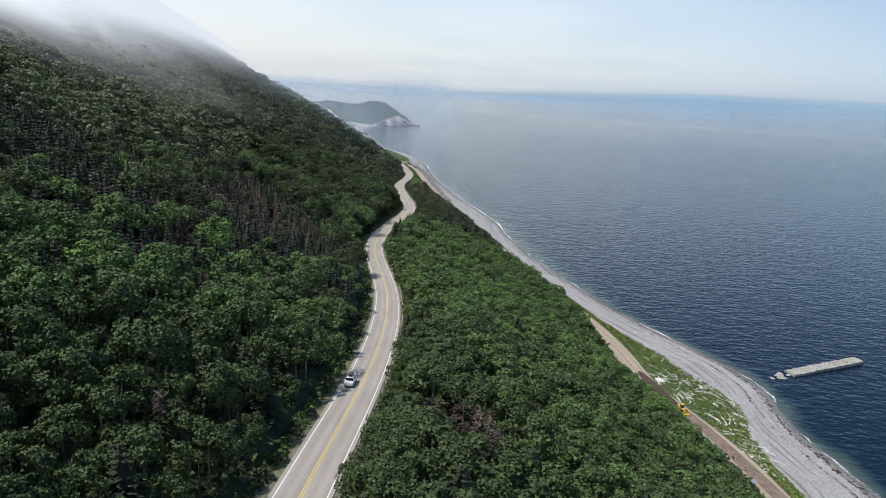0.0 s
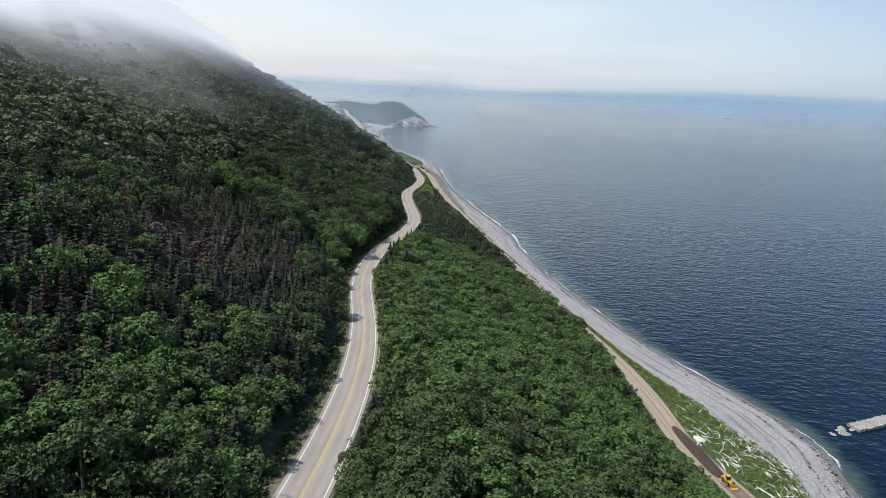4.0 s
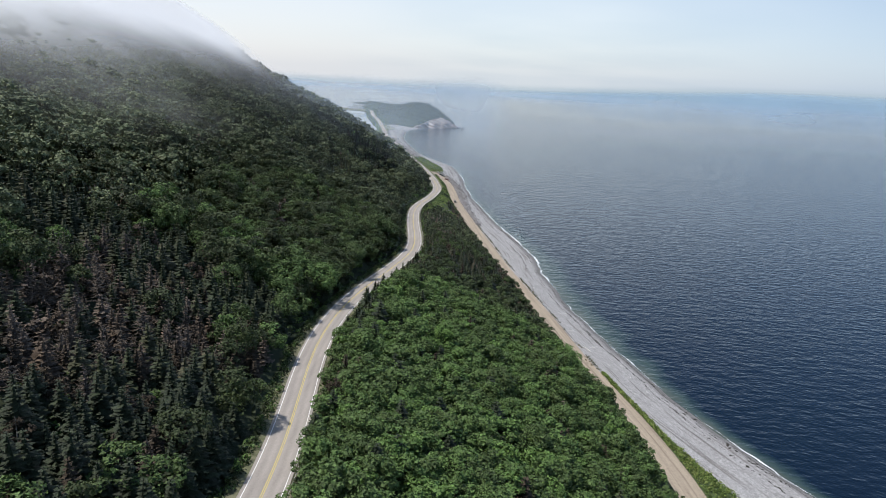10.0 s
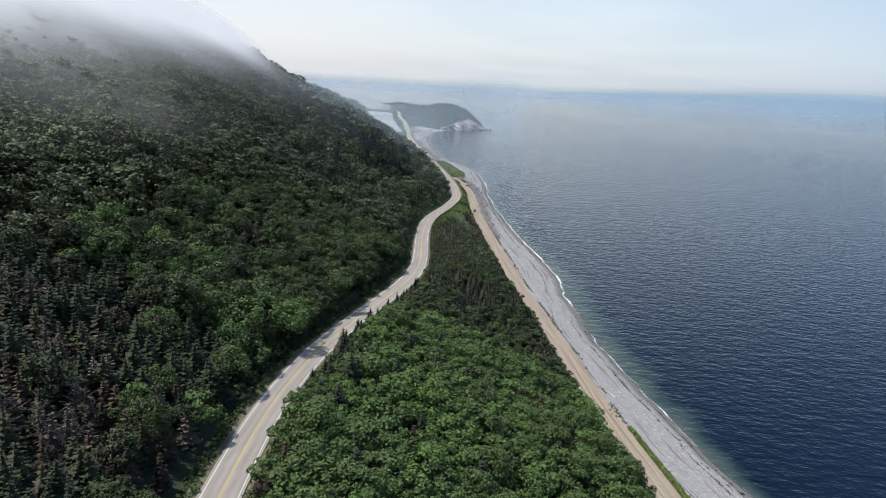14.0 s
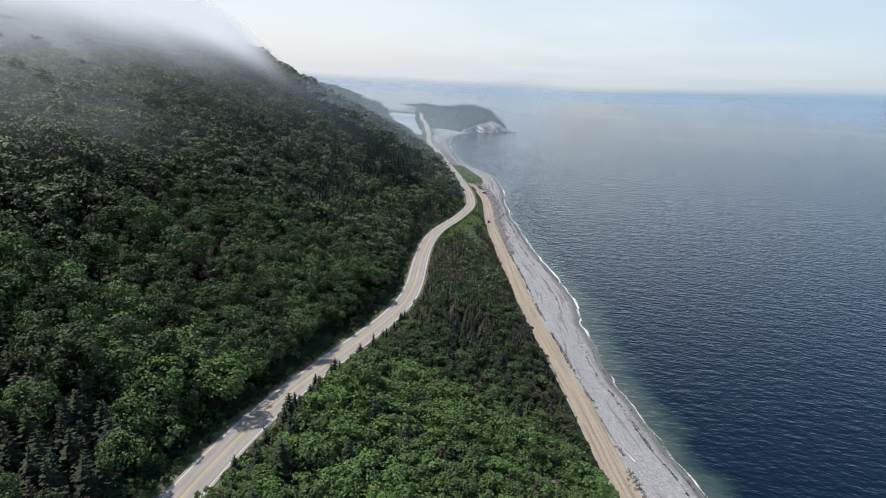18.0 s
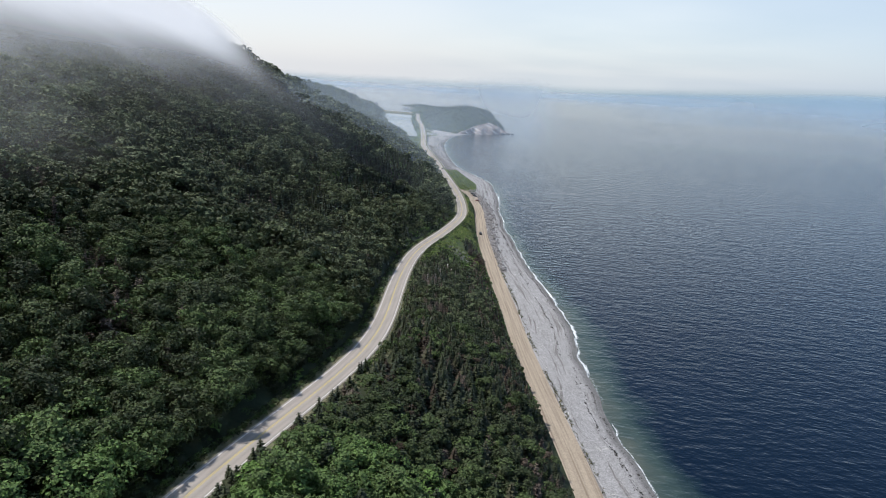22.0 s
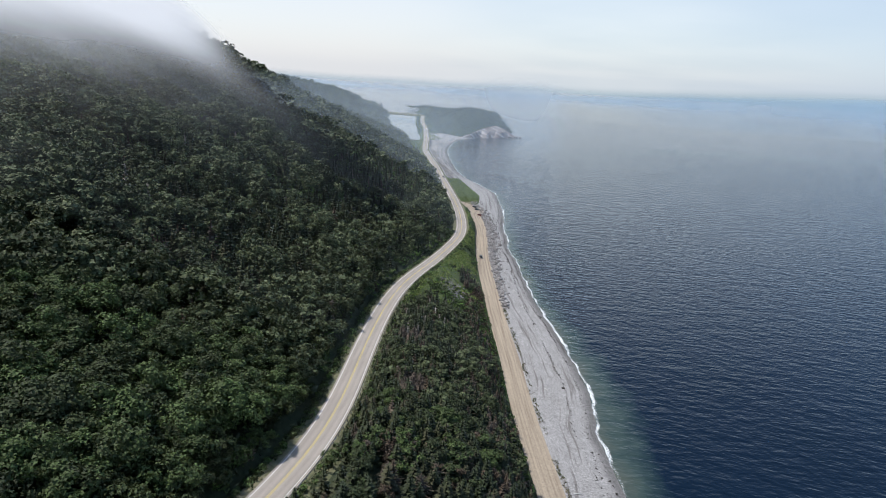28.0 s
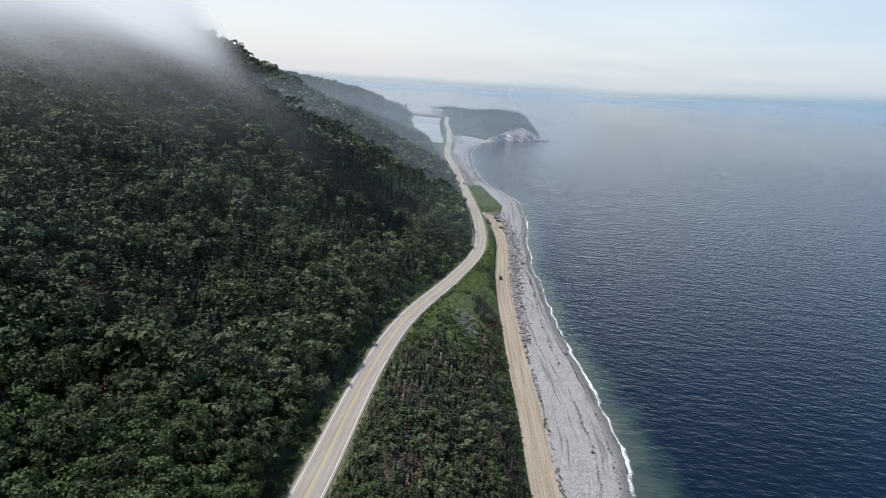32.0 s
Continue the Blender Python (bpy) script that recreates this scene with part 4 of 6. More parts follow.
def spruce_crown(rng, h, r, tiers, boughs, tips=2, bare=0.08, droop=0.34):
    """Whorls of drooping boughs round a thin dark heart; each bough a long kite with side sprays and room between the whorls."""
    V, T, n = [], [], 0
    k = 6
    a = np.arange(k) * 2 * math.pi / k
    V += [np.array([[0, 0, h * 0.97]]), np.stack([np.cos(a) * r * 0.42, np.sin(a) * r * 0.42, np.full(k, h * bare * 1.2)], 1)]
    T.append(np.array([(0, 1 + i, 1 + (i + 1) % k) for i in range(k)]))
    n = 1 + k
    for q in range(tiers):
        u = (q + 0.15) / tiers
        z = h * (bare + (0.97 - bare) * u)
        m = max(3, int(round(boughs * (1 - 0.45 * u))))
        a = rng.uniform(0, 6.28) + np.arange(m) * 2 * math.pi / m + rng.uniform(-0.3, 0.3, m)
        L = r * (1 - u) ** 0.82 * rng.uniform(0.72, 1.14, m) + 0.16
        sag = (droop + rng.uniform(-0.16, 0.16, m)) * (1 - 0.75 * u)
        o = np.stack([np.cos(a), np.sin(a), -sag], 1)
        s = np.stack([-np.sin(a), np.cos(a), rng.uniform(-0.25, 0.25, m)], 1)
        w = np.maximum(L * 0.34, 0.2)[:, None]
        root = np.stack([np.zeros(m), np.zeros(m), z + rng.uniform(-0.32, 0.32, m) * (1 - 0.7 * u)], 1)
        mid = root + o * (L * 0.62)[:, None] + [0, 0, 0.05]
        end = root + o * L[:, None] + np.stack([np.zeros(m), np.zeros(m), 0.14 * L], 1)
        V.append(np.stack([root, mid - s * w, end, mid + s * w], 1).reshape(-1, 3))
        i = np.arange(m)[:, None] * 4 + n
        T += [i + [0, 1, 2], i + [0, 2, 3]]
        n += 4 * m
        for _ in range(tips):
            g = rng.uniform(0.45, 0.98, m)[:, None]
            side = rng.choice([-1, 1], m)[:, None]
            p = root + o * L[:, None] * g + [0, 0, 0.07]
            e = p + (o * rng.uniform(0.2, 0.7, (m, 1)) + s * side * rng.uniform(0.4, 0.9, (m, 1)) + [0, 0, 0.05]) * np.maximum(L * 0.42, 0.3)[:, None]
            c = o * np.maximum(L * 0.13, 0.12)[:, None]
            V.append(np.stack([p - c, p + c, e], 1).reshape(-1, 3))
            T.append(np.arange(3 * m).reshape(-1, 3) + n)
            n += 3 * m
    return np.concatenate(V), np.concatenate(T)


def dead_crown(rng, h, r, twigs):
    """Bare limbs: thin three-sided spikes that fork from the stem."""
    V, T, n = [], [], 0
    for k in range(twigs):
        z = h * rng.uniform(0.25, 0.95)
        a = rng.uniform(0, 6.28)
        L = r * rng.uniform(0.5, 1.2) * (1.15 - z / h)
        d = np.array([math.cos(a), math.sin(a), rng.uniform(-0.12, 0.45)])
        p0 = np.array([0, 0, z])
        p1 = p0 + d * L
        w = 0.13
        s = np.array([-math.sin(a), math.cos(a), 0]) * w
        V += [p0 + s, p0 - s, p0 + [0, 0, w * 1.4], p1]
        T += [(n, n + 1, n + 3), (n + 1, n + 2, n + 3), (n + 2, n, n + 3)]
        n += 4
        for q in range(2):
            t = rng.uniform(0.35, 0.85)
            b0 = p0 + d * L * t
            e = b0 + (d + rng.normal(size=3) * 0.7) * L * 0.45
            V += [b0 + s * 0.6, b0 - s * 0.6, e]
            T += [(n, n + 1, n + 2)]
            n += 3
    return np.array(V), np.array(T)


def stem(h, r, lean=0.0, sides=5):
    a = np.arange(sides) * 2 * math.pi / sides
    V, T = [], []
    for z, q in ((-0.6, r * 1.25), (h * 0.5, r * 0.75), (h, r * 0.22)):
        V.append(np.stack([np.cos(a) * q + lean * z, np.sin(a) * q, np.full(sides, z)], 1))
    for k in range(2):
        for i in range(sides):
            j = (i + 1) % sides
            p = k * sides
            T += [(p + i, p + j, p + sides + j), (p + i, p + sides + j, p + sides + i)]
    return np.concatenate(V), np.array(T)


def scatter(step, x0, x1, y0, y1, rng, jit=0.85):
    gx, gy = np.meshgrid(np.arange(x0, x1, step), np.arange(y0, y1, step))
    gx = gx + rng.uniform(-0.5, 0.5, gx.shape) * step * jit + (np.arange(gx.shape[0]) % 2)[:, None] * step * 0.5
    gy = gy + rng.uniform(-0.5, 0.5, gy.shape) * step * jit
    return gx.ravel(), gy.ravel()


def reach(x, y, z):
    """Distance to the nearest stretch of the flight that looks this way."""
    py = np.clip(y - 62, 0, 325)
    px = np.interp(py, [0, 200, 325], [2, 36, 31])
    return np.sqrt((x - px) ** 2 + (y - py) ** 2 + (z - 114) ** 2)


def wood_kind(x, y, rng):
    """0 broadleaf, 1 spruce, 2 dead; patches of each, as they lie on the hill."""
    R = road_x(y)
    d = R - x
    n = wander(x * 1.6, y * 1.6, 1) + 0.5 * wander(x * 4, y * 4, 6)
    on_hill = d > 0
    band = np.interp(y, [0, 80, 120, 250, 300, 450, 560], [0.16, 0.20, 0.66, 0.70, 0.46, 0.35, 0.70])
    p_con = np.where(on_hill, band - 0.14 * (y < 260) + 0.22 * smooth(140, 170, y) * (1 - smooth(270, 300, y)) + 0.40 * n - 0.16 * smooth(105, 170, d) * (1 - smooth(430, 560, y)) - 0.45 * smooth(75, 125, d) * smooth(400, 480, y) * (1 - smooth(760, 950, y)) - 0.25 * np.exp(-((d - 30) / 14) ** 2) * (y < 140) - 0.55 * (1 - smooth(13, 26, d)) * smooth(170, 215, y) * (1 - smooth(235, 275, y)) - 0.4 * (1 - smooth(24, 44, d)) * smooth(255, 300, y) + 0.9 * np.exp(-((x + 38) / 20) ** 2 - ((y - 212) / 30) ** 2), 0.06 + 0.1 * np.maximum(n, 0))
    p_con = p_con + (~on_hill) * (0.68 * smooth(330, 390, y) + 0.8 * ((d > -11) & (y > 270) & (y < 370)))
    def spot(cx, cy, rx, ry):
        return np.exp(-((x - cx) / rx) ** 2 - ((y - cy) / ry) ** 2)
    brown = 0.6 * spot(-42, 240, 12, 24) + 0.95 * spot(-62, 215, 26, 46) + 0.6 * spot(-48, 130, 18, 30) + 0.5 * spot(-74, 465, 12, 14) + 0.5 * spot(-75, 432, 10, 12) + 0.5 * spot(-60, 423, 8, 8) + 0.5 * spot(-57, 350, 9, 9)
    grey = 0.62 * spot(-66, 212, 20, 30) + 2.0 * spot(-80, 368, 7, 8) + 1.8 * spot(-64, 360, 5, 6) + 1.2 * spot(-78, 316, 3, 4) + 1.5 * spot(-154, 412, 4, 4) + 1.5 * spot(-44, 160, 3, 4) + 1.5 * spot(-75, 397, 3, 4) + 0.8 * spot(-112, 380, 9, 9) + 0.5 * spot(-110, 300, 14, 14)
    low = ~on_hill & (y > 340)
    track_gap = track_x(y) - x
    p_brown = 0.02 + 0.60 * brown * on_hill + low * 0.42 * np.exp(-((track_gap - 12) / 8) ** 2) * smooth(350, 470, y) + 0.06 * low + 0.5 * spot(40, 300, 6, 40) * ~on_hill + 0.9 * spot(10, 91, 6, 8) * ~on_hill
    p_grey = 0.008 + 0.5 * grey * on_hill + low * (0.05 + 1.1 * spot(-11, 487, 4, 5) + 1.1 * spot(-2, 450, 4, 6) + 0.8 * spot(-8, 512, 5, 6)) + 0.06 * spot(10, 91, 6, 8) * ~on_hill
    u = rng.uniform(size=len(x))
    con = rng.uniform(size=len(x)) < p_con
    k = np.where(u < p_grey, 2, np.where(u < p_grey + p_brown, 3, np.where(con, 1, 0)))
    return k


def build_woods():
    rng = np.random.RandomState(11)
    near = scatter(3.9, -330, 110, -10, 560, rng)
    far = scatter(6.2, -1000, 120, 560, 1500, rng)
    wide = scatter(5.6, -560, -330, 260, 560, rng)
    rest = scatter(8.5, -900, -150, 1500, 2270, rng)
    low = scatter(3.0, -30, 60, 410, 700, rng)
    low = [q[low[0] > road_x(low[1]) + 5.5] for q in low]
    x = np.concatenate([near[0], far[0], wide[0], low[0], rest[0]])
    y = np.concatenate([near[1], far[1], wide[1], low[1], rest[1]])
    R, T = road_x(y), track_x(y)
    d = R - x
    pond = np.interp(y, [p[0] for p in FOOT], [p[1] for p in FOOT])
    hill = d > np.maximum(5.7, pond + 3) + 0.9 * wander(x * 3, y * 3, 8)
    bank = (x > R + np.interp(y, [330, 400], [5.3, 5.9])) & (x < T - np.interp(y, [240, 262, 380], [8.0, 6.0, 5.8])) & (y < 720)
    thin = bank & (y > 520) & (rng.uniform(size=len(x)) < 0.97 * smooth(490, 585, y))
    thin |= bank & (x - R - 5.5 < 11 * smooth(500, 560, y)) & (rng.uniform(size=len(x)) < 0.9)
    u_s = np.clip((578 - y) / 33, 0, 1)
    thin &= ~(np.hypot((x + 6) / 7, (y - 600) / 14) < 1)        # a clump of spruces stands alone on the grass
    thin |= bank & (np.hypot(x + 14 - 9 * u_s, y - 578 + 33 * u_s) < 5.0)
    seen = (x > -0.76 * y - 22) & (x > -1.05 * (y - 60) - 60)
    margin = (y < 420) & (x > -0.76 * y - 110) & (x < 0) & ~seen & (rng.uniform(size=len(x)) < 0.4)
    keep = (hill | (bank & ~thin)) & (seen | margin)
    far_side = (y > 900) & (d > np.interp(y, [1100, 1500], [420, 600]))
    keep &= ~far_side & ~((y < 560) & (d > 420)) & ~((y >= 560) & (d > 520))
    x, y = x[keep], y[keep]
    z = ground(x, y)
    dist = np.where(margin[keep] | (y < 22), 450.0, reach(x, y, z))
    kind = wood_kind(x, y, rng)
    R = road_x(y)
    on_bank = x > R
    n = len(x)
    hgt = np.where(on_bank & (y > 340), rng.uniform(0.88, 1.12, n), rng.uniform(0.78, 1.2, n))
    hgt = np.where(on_bank & (y < 340) & (rng.uniform(size=n) < 0.25), hgt * 1.2, hgt)
    hgt *= np.where(on_bank, np.interp(y, [0, 330, 470, 640], [0.85, 0.92, 0.80, 0.55]), 1.0)
    hgt *= np.where(on_bank, np.clip(np.interp(y, [320, 400], [0.60, 0.50]) + (x - R - 5.5) * 0.05, 0.42, 1.0), np.clip(np.interp(y, [290, 380], [1.0, 0.50]) + (R - x - 5.5) * 0.045, 0.4, 1.0))
    hgt *= np.where(on_bank, np.clip(0.40 + (track_x(y) - 5.5 - x) * 0.06, 0.4, 1.0), 1.0)
    hgt = np.where(on_bank, np.minimum(hgt, np.maximum(np.interp(y, [240, 265, 400], [0.040, 0.10, 0.13]) * (track_x(y) - 4.0 - x), 0.1)), hgt)
    big = (kind == 0) & ~on_bank
    hgt = np.where(big, hgt * np.interp(y, [0, 180, 320, 480], [1.02, 1.05, 1.32, 1.2]) * (1 + 0.22 * wander(x * 5, y * 5, 9)), hgt)
    hgt = np.where(y > 950, hgt * 0.8, hgt)
    hgt = np.where(y > 1500, hgt * 1.35, hgt)
    hgt = np.where((kind == 3) & ~on_bank, hgt * 0.95, hgt)
    hgt = np.where((kind == 2) & ~on_bank & (y < 560), hgt * 1.25, hgt)
    # a big crown leaves no room for its neighbours
    order = np.argsort(-hgt)
    gone = np.zeros(n, bool)
    cell = {}
    for i in order:
        key = (int(x[i] // 6), int(y[i] // 6))
        if hgt[i] > 1.28 and kind[i] == 0:
            for a in (-1, 0, 1):
                for b in (-1, 0, 1):
                    cell.setdefault((key[0] + a, key[1] + b), []).append(i)
        elif kind[i] != 2:
            for j in cell.get(key, ()):
                if (x[i] - x[j]) ** 2 + (y[i] - y[j]) ** 2 < 9.5:
                    gone[i] = True
                    break
    k = ~gone
    return x[k], y[k], z[k], dist[k], kind[k], hgt[k], on_bank[k], rng


WX, WY, WZ, WD, WK, WH, WB, WR = build_woods()


def tree_models():
    """For each kind: fine crowns for the nearest trees, plainer ones for the rest."""
    rng = np.random.RandomState(3)
    fine, mid, plain, tiny = {}, {}, {}, {}
    fine[0] = [broad_crown(rng, 8.6, 3.1, 1100, 0.32, 17) for _ in range(8)]
    fine[1] = [spruce_crown(rng, 9.6, 2.7, 13, 8, 4) for _ in range(6)]
    fine[2] = [join([dead_crown(rng, 8.0, 2.5, 70), spruce_crown(rng, 8.0, 0.6 + 0.4 * (k % 3), 5, 4, 1, bare=0.25)]) for k in range(6)]
    fine[3] = [spruce_crown(rng, 8.8, 2.1, 13, 7, 2, bare=0.12) if k % 3 else broad_crown(rng, 7.6, 2.4, 420, 0.36, 11) for k in range(6)]
    small = [broad_crown(rng, 8.6, 3.1, 360, 0.52, 12) for _ in range(8)]
    usual = [broad_crown(rng, 8.6, 3.1, 600, 0.41, 15) for _ in range(10)]
    large = [broad_crown(rng, 8.6, 3.1, 1150, 0.29, 24) for _ in range(8)]
    mid[0] = (small, usual, large)
    mid[1] = [spruce_crown(rng, 9.4, 2.8, 11, 7, 3) for _ in range(9)]
    mid[2] = [join([dead_crown(rng, 8.0, 2.0, 24), spruce_crown(rng, 8.0, 0.7 + 0.5 * (k % 3), 5, 4, 1, bare=0.25)]) for k in range(6)]
    mid[3] = [spruce_crown(rng, 8.8, 2.2, 10, 6, 1, bare=0.12) if k % 3 else broad_crown(rng, 7.6, 2.4, 240, 0.45, 10) for k in range(6)]
    plain[0] = ([broad_crown(rng, 8.6, 3.2, 170, 0.72, 9) for _ in range(6)], [broad_crown(rng, 8.6, 3.2, 220, 0.62, 11) for _ in range(8)], [broad_crown(rng, 8.6, 3.2, 360, 0.48, 16) for _ in range(8)])
    plain[1] = [spruce_crown(rng, 9.2, 2.9, 8, 6, 1) for _ in range(8)]
    plain[2] = [join([dead_crown(rng, 8.0, 2.0, 9), spruce_crown(rng, 8.0, 1.2, 5, 4, 0, bare=0.25)]) for _ in range(5)]
    plain[3] = [spruce_crown(rng, 8.8, 2.3, 8, 5, 1) for _ in range(5)]
    tiny[0] = [broad_crown(rng, 8.6, 3.6, 44, 1.25, 6) for _ in range(8)]
    tiny[1] = [spruce_crown(rng, 8.8, 3.0, 5, 4, 0) for _ in range(7)]
    tiny[2] = plain[2]
    tiny[3] = [spruce_crown(rng, 8.8, 2.6, 5, 4, 0) for _ in range(5)]
    return fine, mid, plain, tiny


FINE, MID, PLAIN, TINY = tree_models()
LEAF = {0: M_LEAF, 1: M_NEEDLE, 2: M_DEAD, 3: M_BROWN}
NAMES = {0: "broadleaf_tree", 1: "spruce_tree", 2: "dead_tree", 3: "withered_tree"}
LABELS = {0: "leafy green birch or maple on the slope by the road", 1: "dark green spruce with ragged drooping boughs", 2: "bare grey-brown dead spruce among living trees", 3: "withered brown spruce with dry needles on the hillside"}
GROUPS = {0: "broadleaf wood", 1: "spruces", 2: "dead trees", 3: "withered trees"}


def single_trees():
    """The nearest trees of each kind, one thing each, with trunk and crown."""
    used = np.zeros(len(WX), bool)
    stands = (((0, 190), 290), ((1, 190), 280), ((2, 260), 190), ((3, 230), 120))
    for (kind, lim), most in stands:
        ids = np.where((WK == kind) & (WD < lim))[0]
        ids = ids[np.argsort(WD[ids])][:most]
        used[ids] = True
        roots = []
        for v, t in FINE[kind]:
            root = new(NAMES[kind])
            crown = new("crown", mesh_from("crown", v, tris=t, mats=(LEAF[kind] if kind else M_LEAF_BANK,)))
            sv, st = stem(8.6 * 0.8 if kind == 0 else 9.2 if kind == 1 else 8.2, 0.16)
            trunk = new("trunk", mesh_from("trunk", sv, tris=st, mats=(M_BARK if kind != 2 else M_DEAD,)))
            crown.parent = trunk.parent = root
            tagged(root, LABELS[kind], "tree", group=GROUPS[kind])
            roots.append(root)
        done = [False] * len(roots)
        for i in ids:
            k = int(WR.randint(len(roots)))
            s = float(WH[i])
            m = Matrix.LocRotScale((WX[i], WY[i], WZ[i] - 0.15), Euler((0, 0, WR.uniform(0, 6.28))), (s * WR.uniform(0.9, 1.15) * (1.28 if WB[i] else 1.0), s * WR.uniform(0.9, 1.15) * (1.28 if WB[i] else 1.0), s))
            if not done[k]:
                roots[k].matrix_basis = m
                done[k] = True
            else:
                ob = copy_thing(roots[k], m)
                ob.matrix_basis = m
    return used


def woods_object(name, ids, models, kind, label, mat):
    V, T, A, n = [], [], [], 0
    pick = WR.randint(0, 1000, len(ids))
    for j, i in enumerate(ids):
        s = WH[i]
        stock = models if isinstance(models, list) else models[0 if s < 0.75 else 1 if s < 1.12 else 2]     # many small leaves on a large tree
        v, t = stock[pick[j] % len(stock)]
        a = WR.uniform(0, 6.28)
        w = s * WR.uniform(0.88, 1.18) * ((1.26 if WB[i] else 1.16) if kind == 0 else 1.12)
        c, q = math.cos(a) * w, math.sin(a) * w
        V.append(np.stack([v[:, 0] * c - v[:, 1] * q + WX[i], v[:, 0] * q + v[:, 1] * c + WY[i], v[:, 2] * s + WZ[i] - 0.2], 1))
        T.append(t + n)
        tone = WR.uniform()
        if kind == 0:           # tone by place: bank lighter, lower north slope darker, upper slope's haze painted in lighter
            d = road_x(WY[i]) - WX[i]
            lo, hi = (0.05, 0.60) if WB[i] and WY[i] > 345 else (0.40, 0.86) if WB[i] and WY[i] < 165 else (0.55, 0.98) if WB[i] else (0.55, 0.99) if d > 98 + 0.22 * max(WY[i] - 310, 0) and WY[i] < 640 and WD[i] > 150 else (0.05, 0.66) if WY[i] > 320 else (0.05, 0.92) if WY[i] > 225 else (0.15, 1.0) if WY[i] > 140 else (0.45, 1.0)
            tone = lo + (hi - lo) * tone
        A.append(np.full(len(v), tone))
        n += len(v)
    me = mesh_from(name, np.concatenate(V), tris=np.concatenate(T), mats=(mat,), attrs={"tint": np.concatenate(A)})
    tagged(new(name, me), label, "woods", kind="stuff")


USED = single_trees()
for kind, word in ((0, "leafy green woods"), (1, "dark spruce woods"), (2, "grey dead trees"), (3, "brown withered trees")):
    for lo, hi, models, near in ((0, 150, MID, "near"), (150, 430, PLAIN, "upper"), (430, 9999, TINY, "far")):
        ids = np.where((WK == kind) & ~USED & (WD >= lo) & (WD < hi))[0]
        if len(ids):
            # upper and far broadleaf woods take the copy with haze in its colour
            woods_object(("broadleaf_woods", "spruce_woods", "dead_woods", "withered_woods")[kind], ids, models[kind], kind, word + " covering the " + {"near": "slopes beside the road", "upper": "upper slopes of the hill", "far": "distant hillside"}[near], M_LEAF_HAZED if kind == 0 and near != "near" else LEAF[kind])


def headland_trees():
    rng = np.random.RandomState(77)
    x = rng.uniform(-480, -70, 10500)
    y = rng.uniform(1462, 2285, 10500)
    z = headland_z(x, y)
    bare = headland_z(x, y, True)[1]
    ok = (z > 2.5) & (bare < 0.3) & (x > road_x(y) + 15) & (wander(x * 3, y * 3, 4) > -0.55)
    x, y, z = x[ok], y[ok], z[ok]
    V, T, A, n = [], [], [], 0
    for i in range(len(x)):
        v, t = TINY[1][i % len(TINY[1])] if i % 5 < 2 else TINY[0][i % len(TINY[0])]
        s = rng.uniform(0.36, 0.66)
        a = rng.uniform(0, 6.28)
        c, q = math.cos(a) * s * 1.5, math.sin(a) * s * 1.5
        V.append(np.stack([v[:, 0] * c - v[:, 1] * q + x[i], v[:, 0] * q + v[:, 1] * c + y[i], v[:, 2] * s * 0.8 + z[i] - 0.8], 1))
        T.append(t + n)
        A.append(np.full(len(v), rng.uniform(0, 0.45)))
        n += len(v)
    me = mesh_from("headland_woods", np.concatenate(V), tris=np.concatenate(T), mats=(M_LEAF,), attrs={"tint": np.concatenate(A)})
    tagged(new("headland_woods", me), "low dark scrub and spruce on the headland", "woods", kind="stuff")


headland_trees()


# ---------------------------------------------------------------- helpers for things
def part(name, bm, mat, parent=None, label="", smooth_on=False):
    me = bpy.data.meshes.new(name)
    bm.to_mesh(me)
    bm.free()
    me.materials.append(mat)
    if smooth_on:
        me.polygons.foreach_set("use_smooth", np.full(len(me.polygons), True))
    ob = new(name, me)
    if parent is not None:
        ob.parent = parent
    if label:
        tagged(ob, label)
    return ob


def box_bm(x0, x1, y0, y1, z0, z1, bev=0.0, top=(1, 1), bm=None):
    """A box, its top drawn in by the two factors, its edges rounded off."""
    own = bm or bmesh.new()
    cx, cy = (x0 + x1) / 2, (y0 + y1) / 2
    m = Matrix.Translation((cx, cy, (z0 + z1) / 2)) @ Matrix.Diagonal((x1 - x0, y1 - y0, z1 - z0, 1))
    r = bmesh.ops.create_cube(own, size=1.0, matrix=m)
    for v in r["verts"]:
        if v.co.z > (z0 + z1) / 2:
            v.co.x = cx + (v.co.x - cx) * top[0]
            v.co.y = cy + (v.co.y - cy) * top[1]
    if bev:
        es = list({e for v in r["verts"] for e in v.link_edges})
        bmesh.ops.bevel(own, geom=es, offset=bev, segments=2, profile=0.6, affect="EDGES")
    return own


def wheel_bm(r, w, seg=14):
    bm = bmesh.new()
    bmesh.ops.create_cone(bm, cap_ends=True, segments=seg, radius1=r, radius2=r, depth=w, matrix=Matrix.Rotation(radians(90), 4, "Y"))
    es = [e for e in bm.edges if abs(e.verts[0].co.x - e.verts[1].co.x) < 1e-4]
    bmesh.ops.bevel(bm, geom=es, offset=r * 0.12, segments=2, affect="EDGES")
    return bm


def paint(name, c, rough=0.3):
    return simple(name, tuple(v * 0.9 for v in c), c, 2.0, rough=rough, bump_s=0)


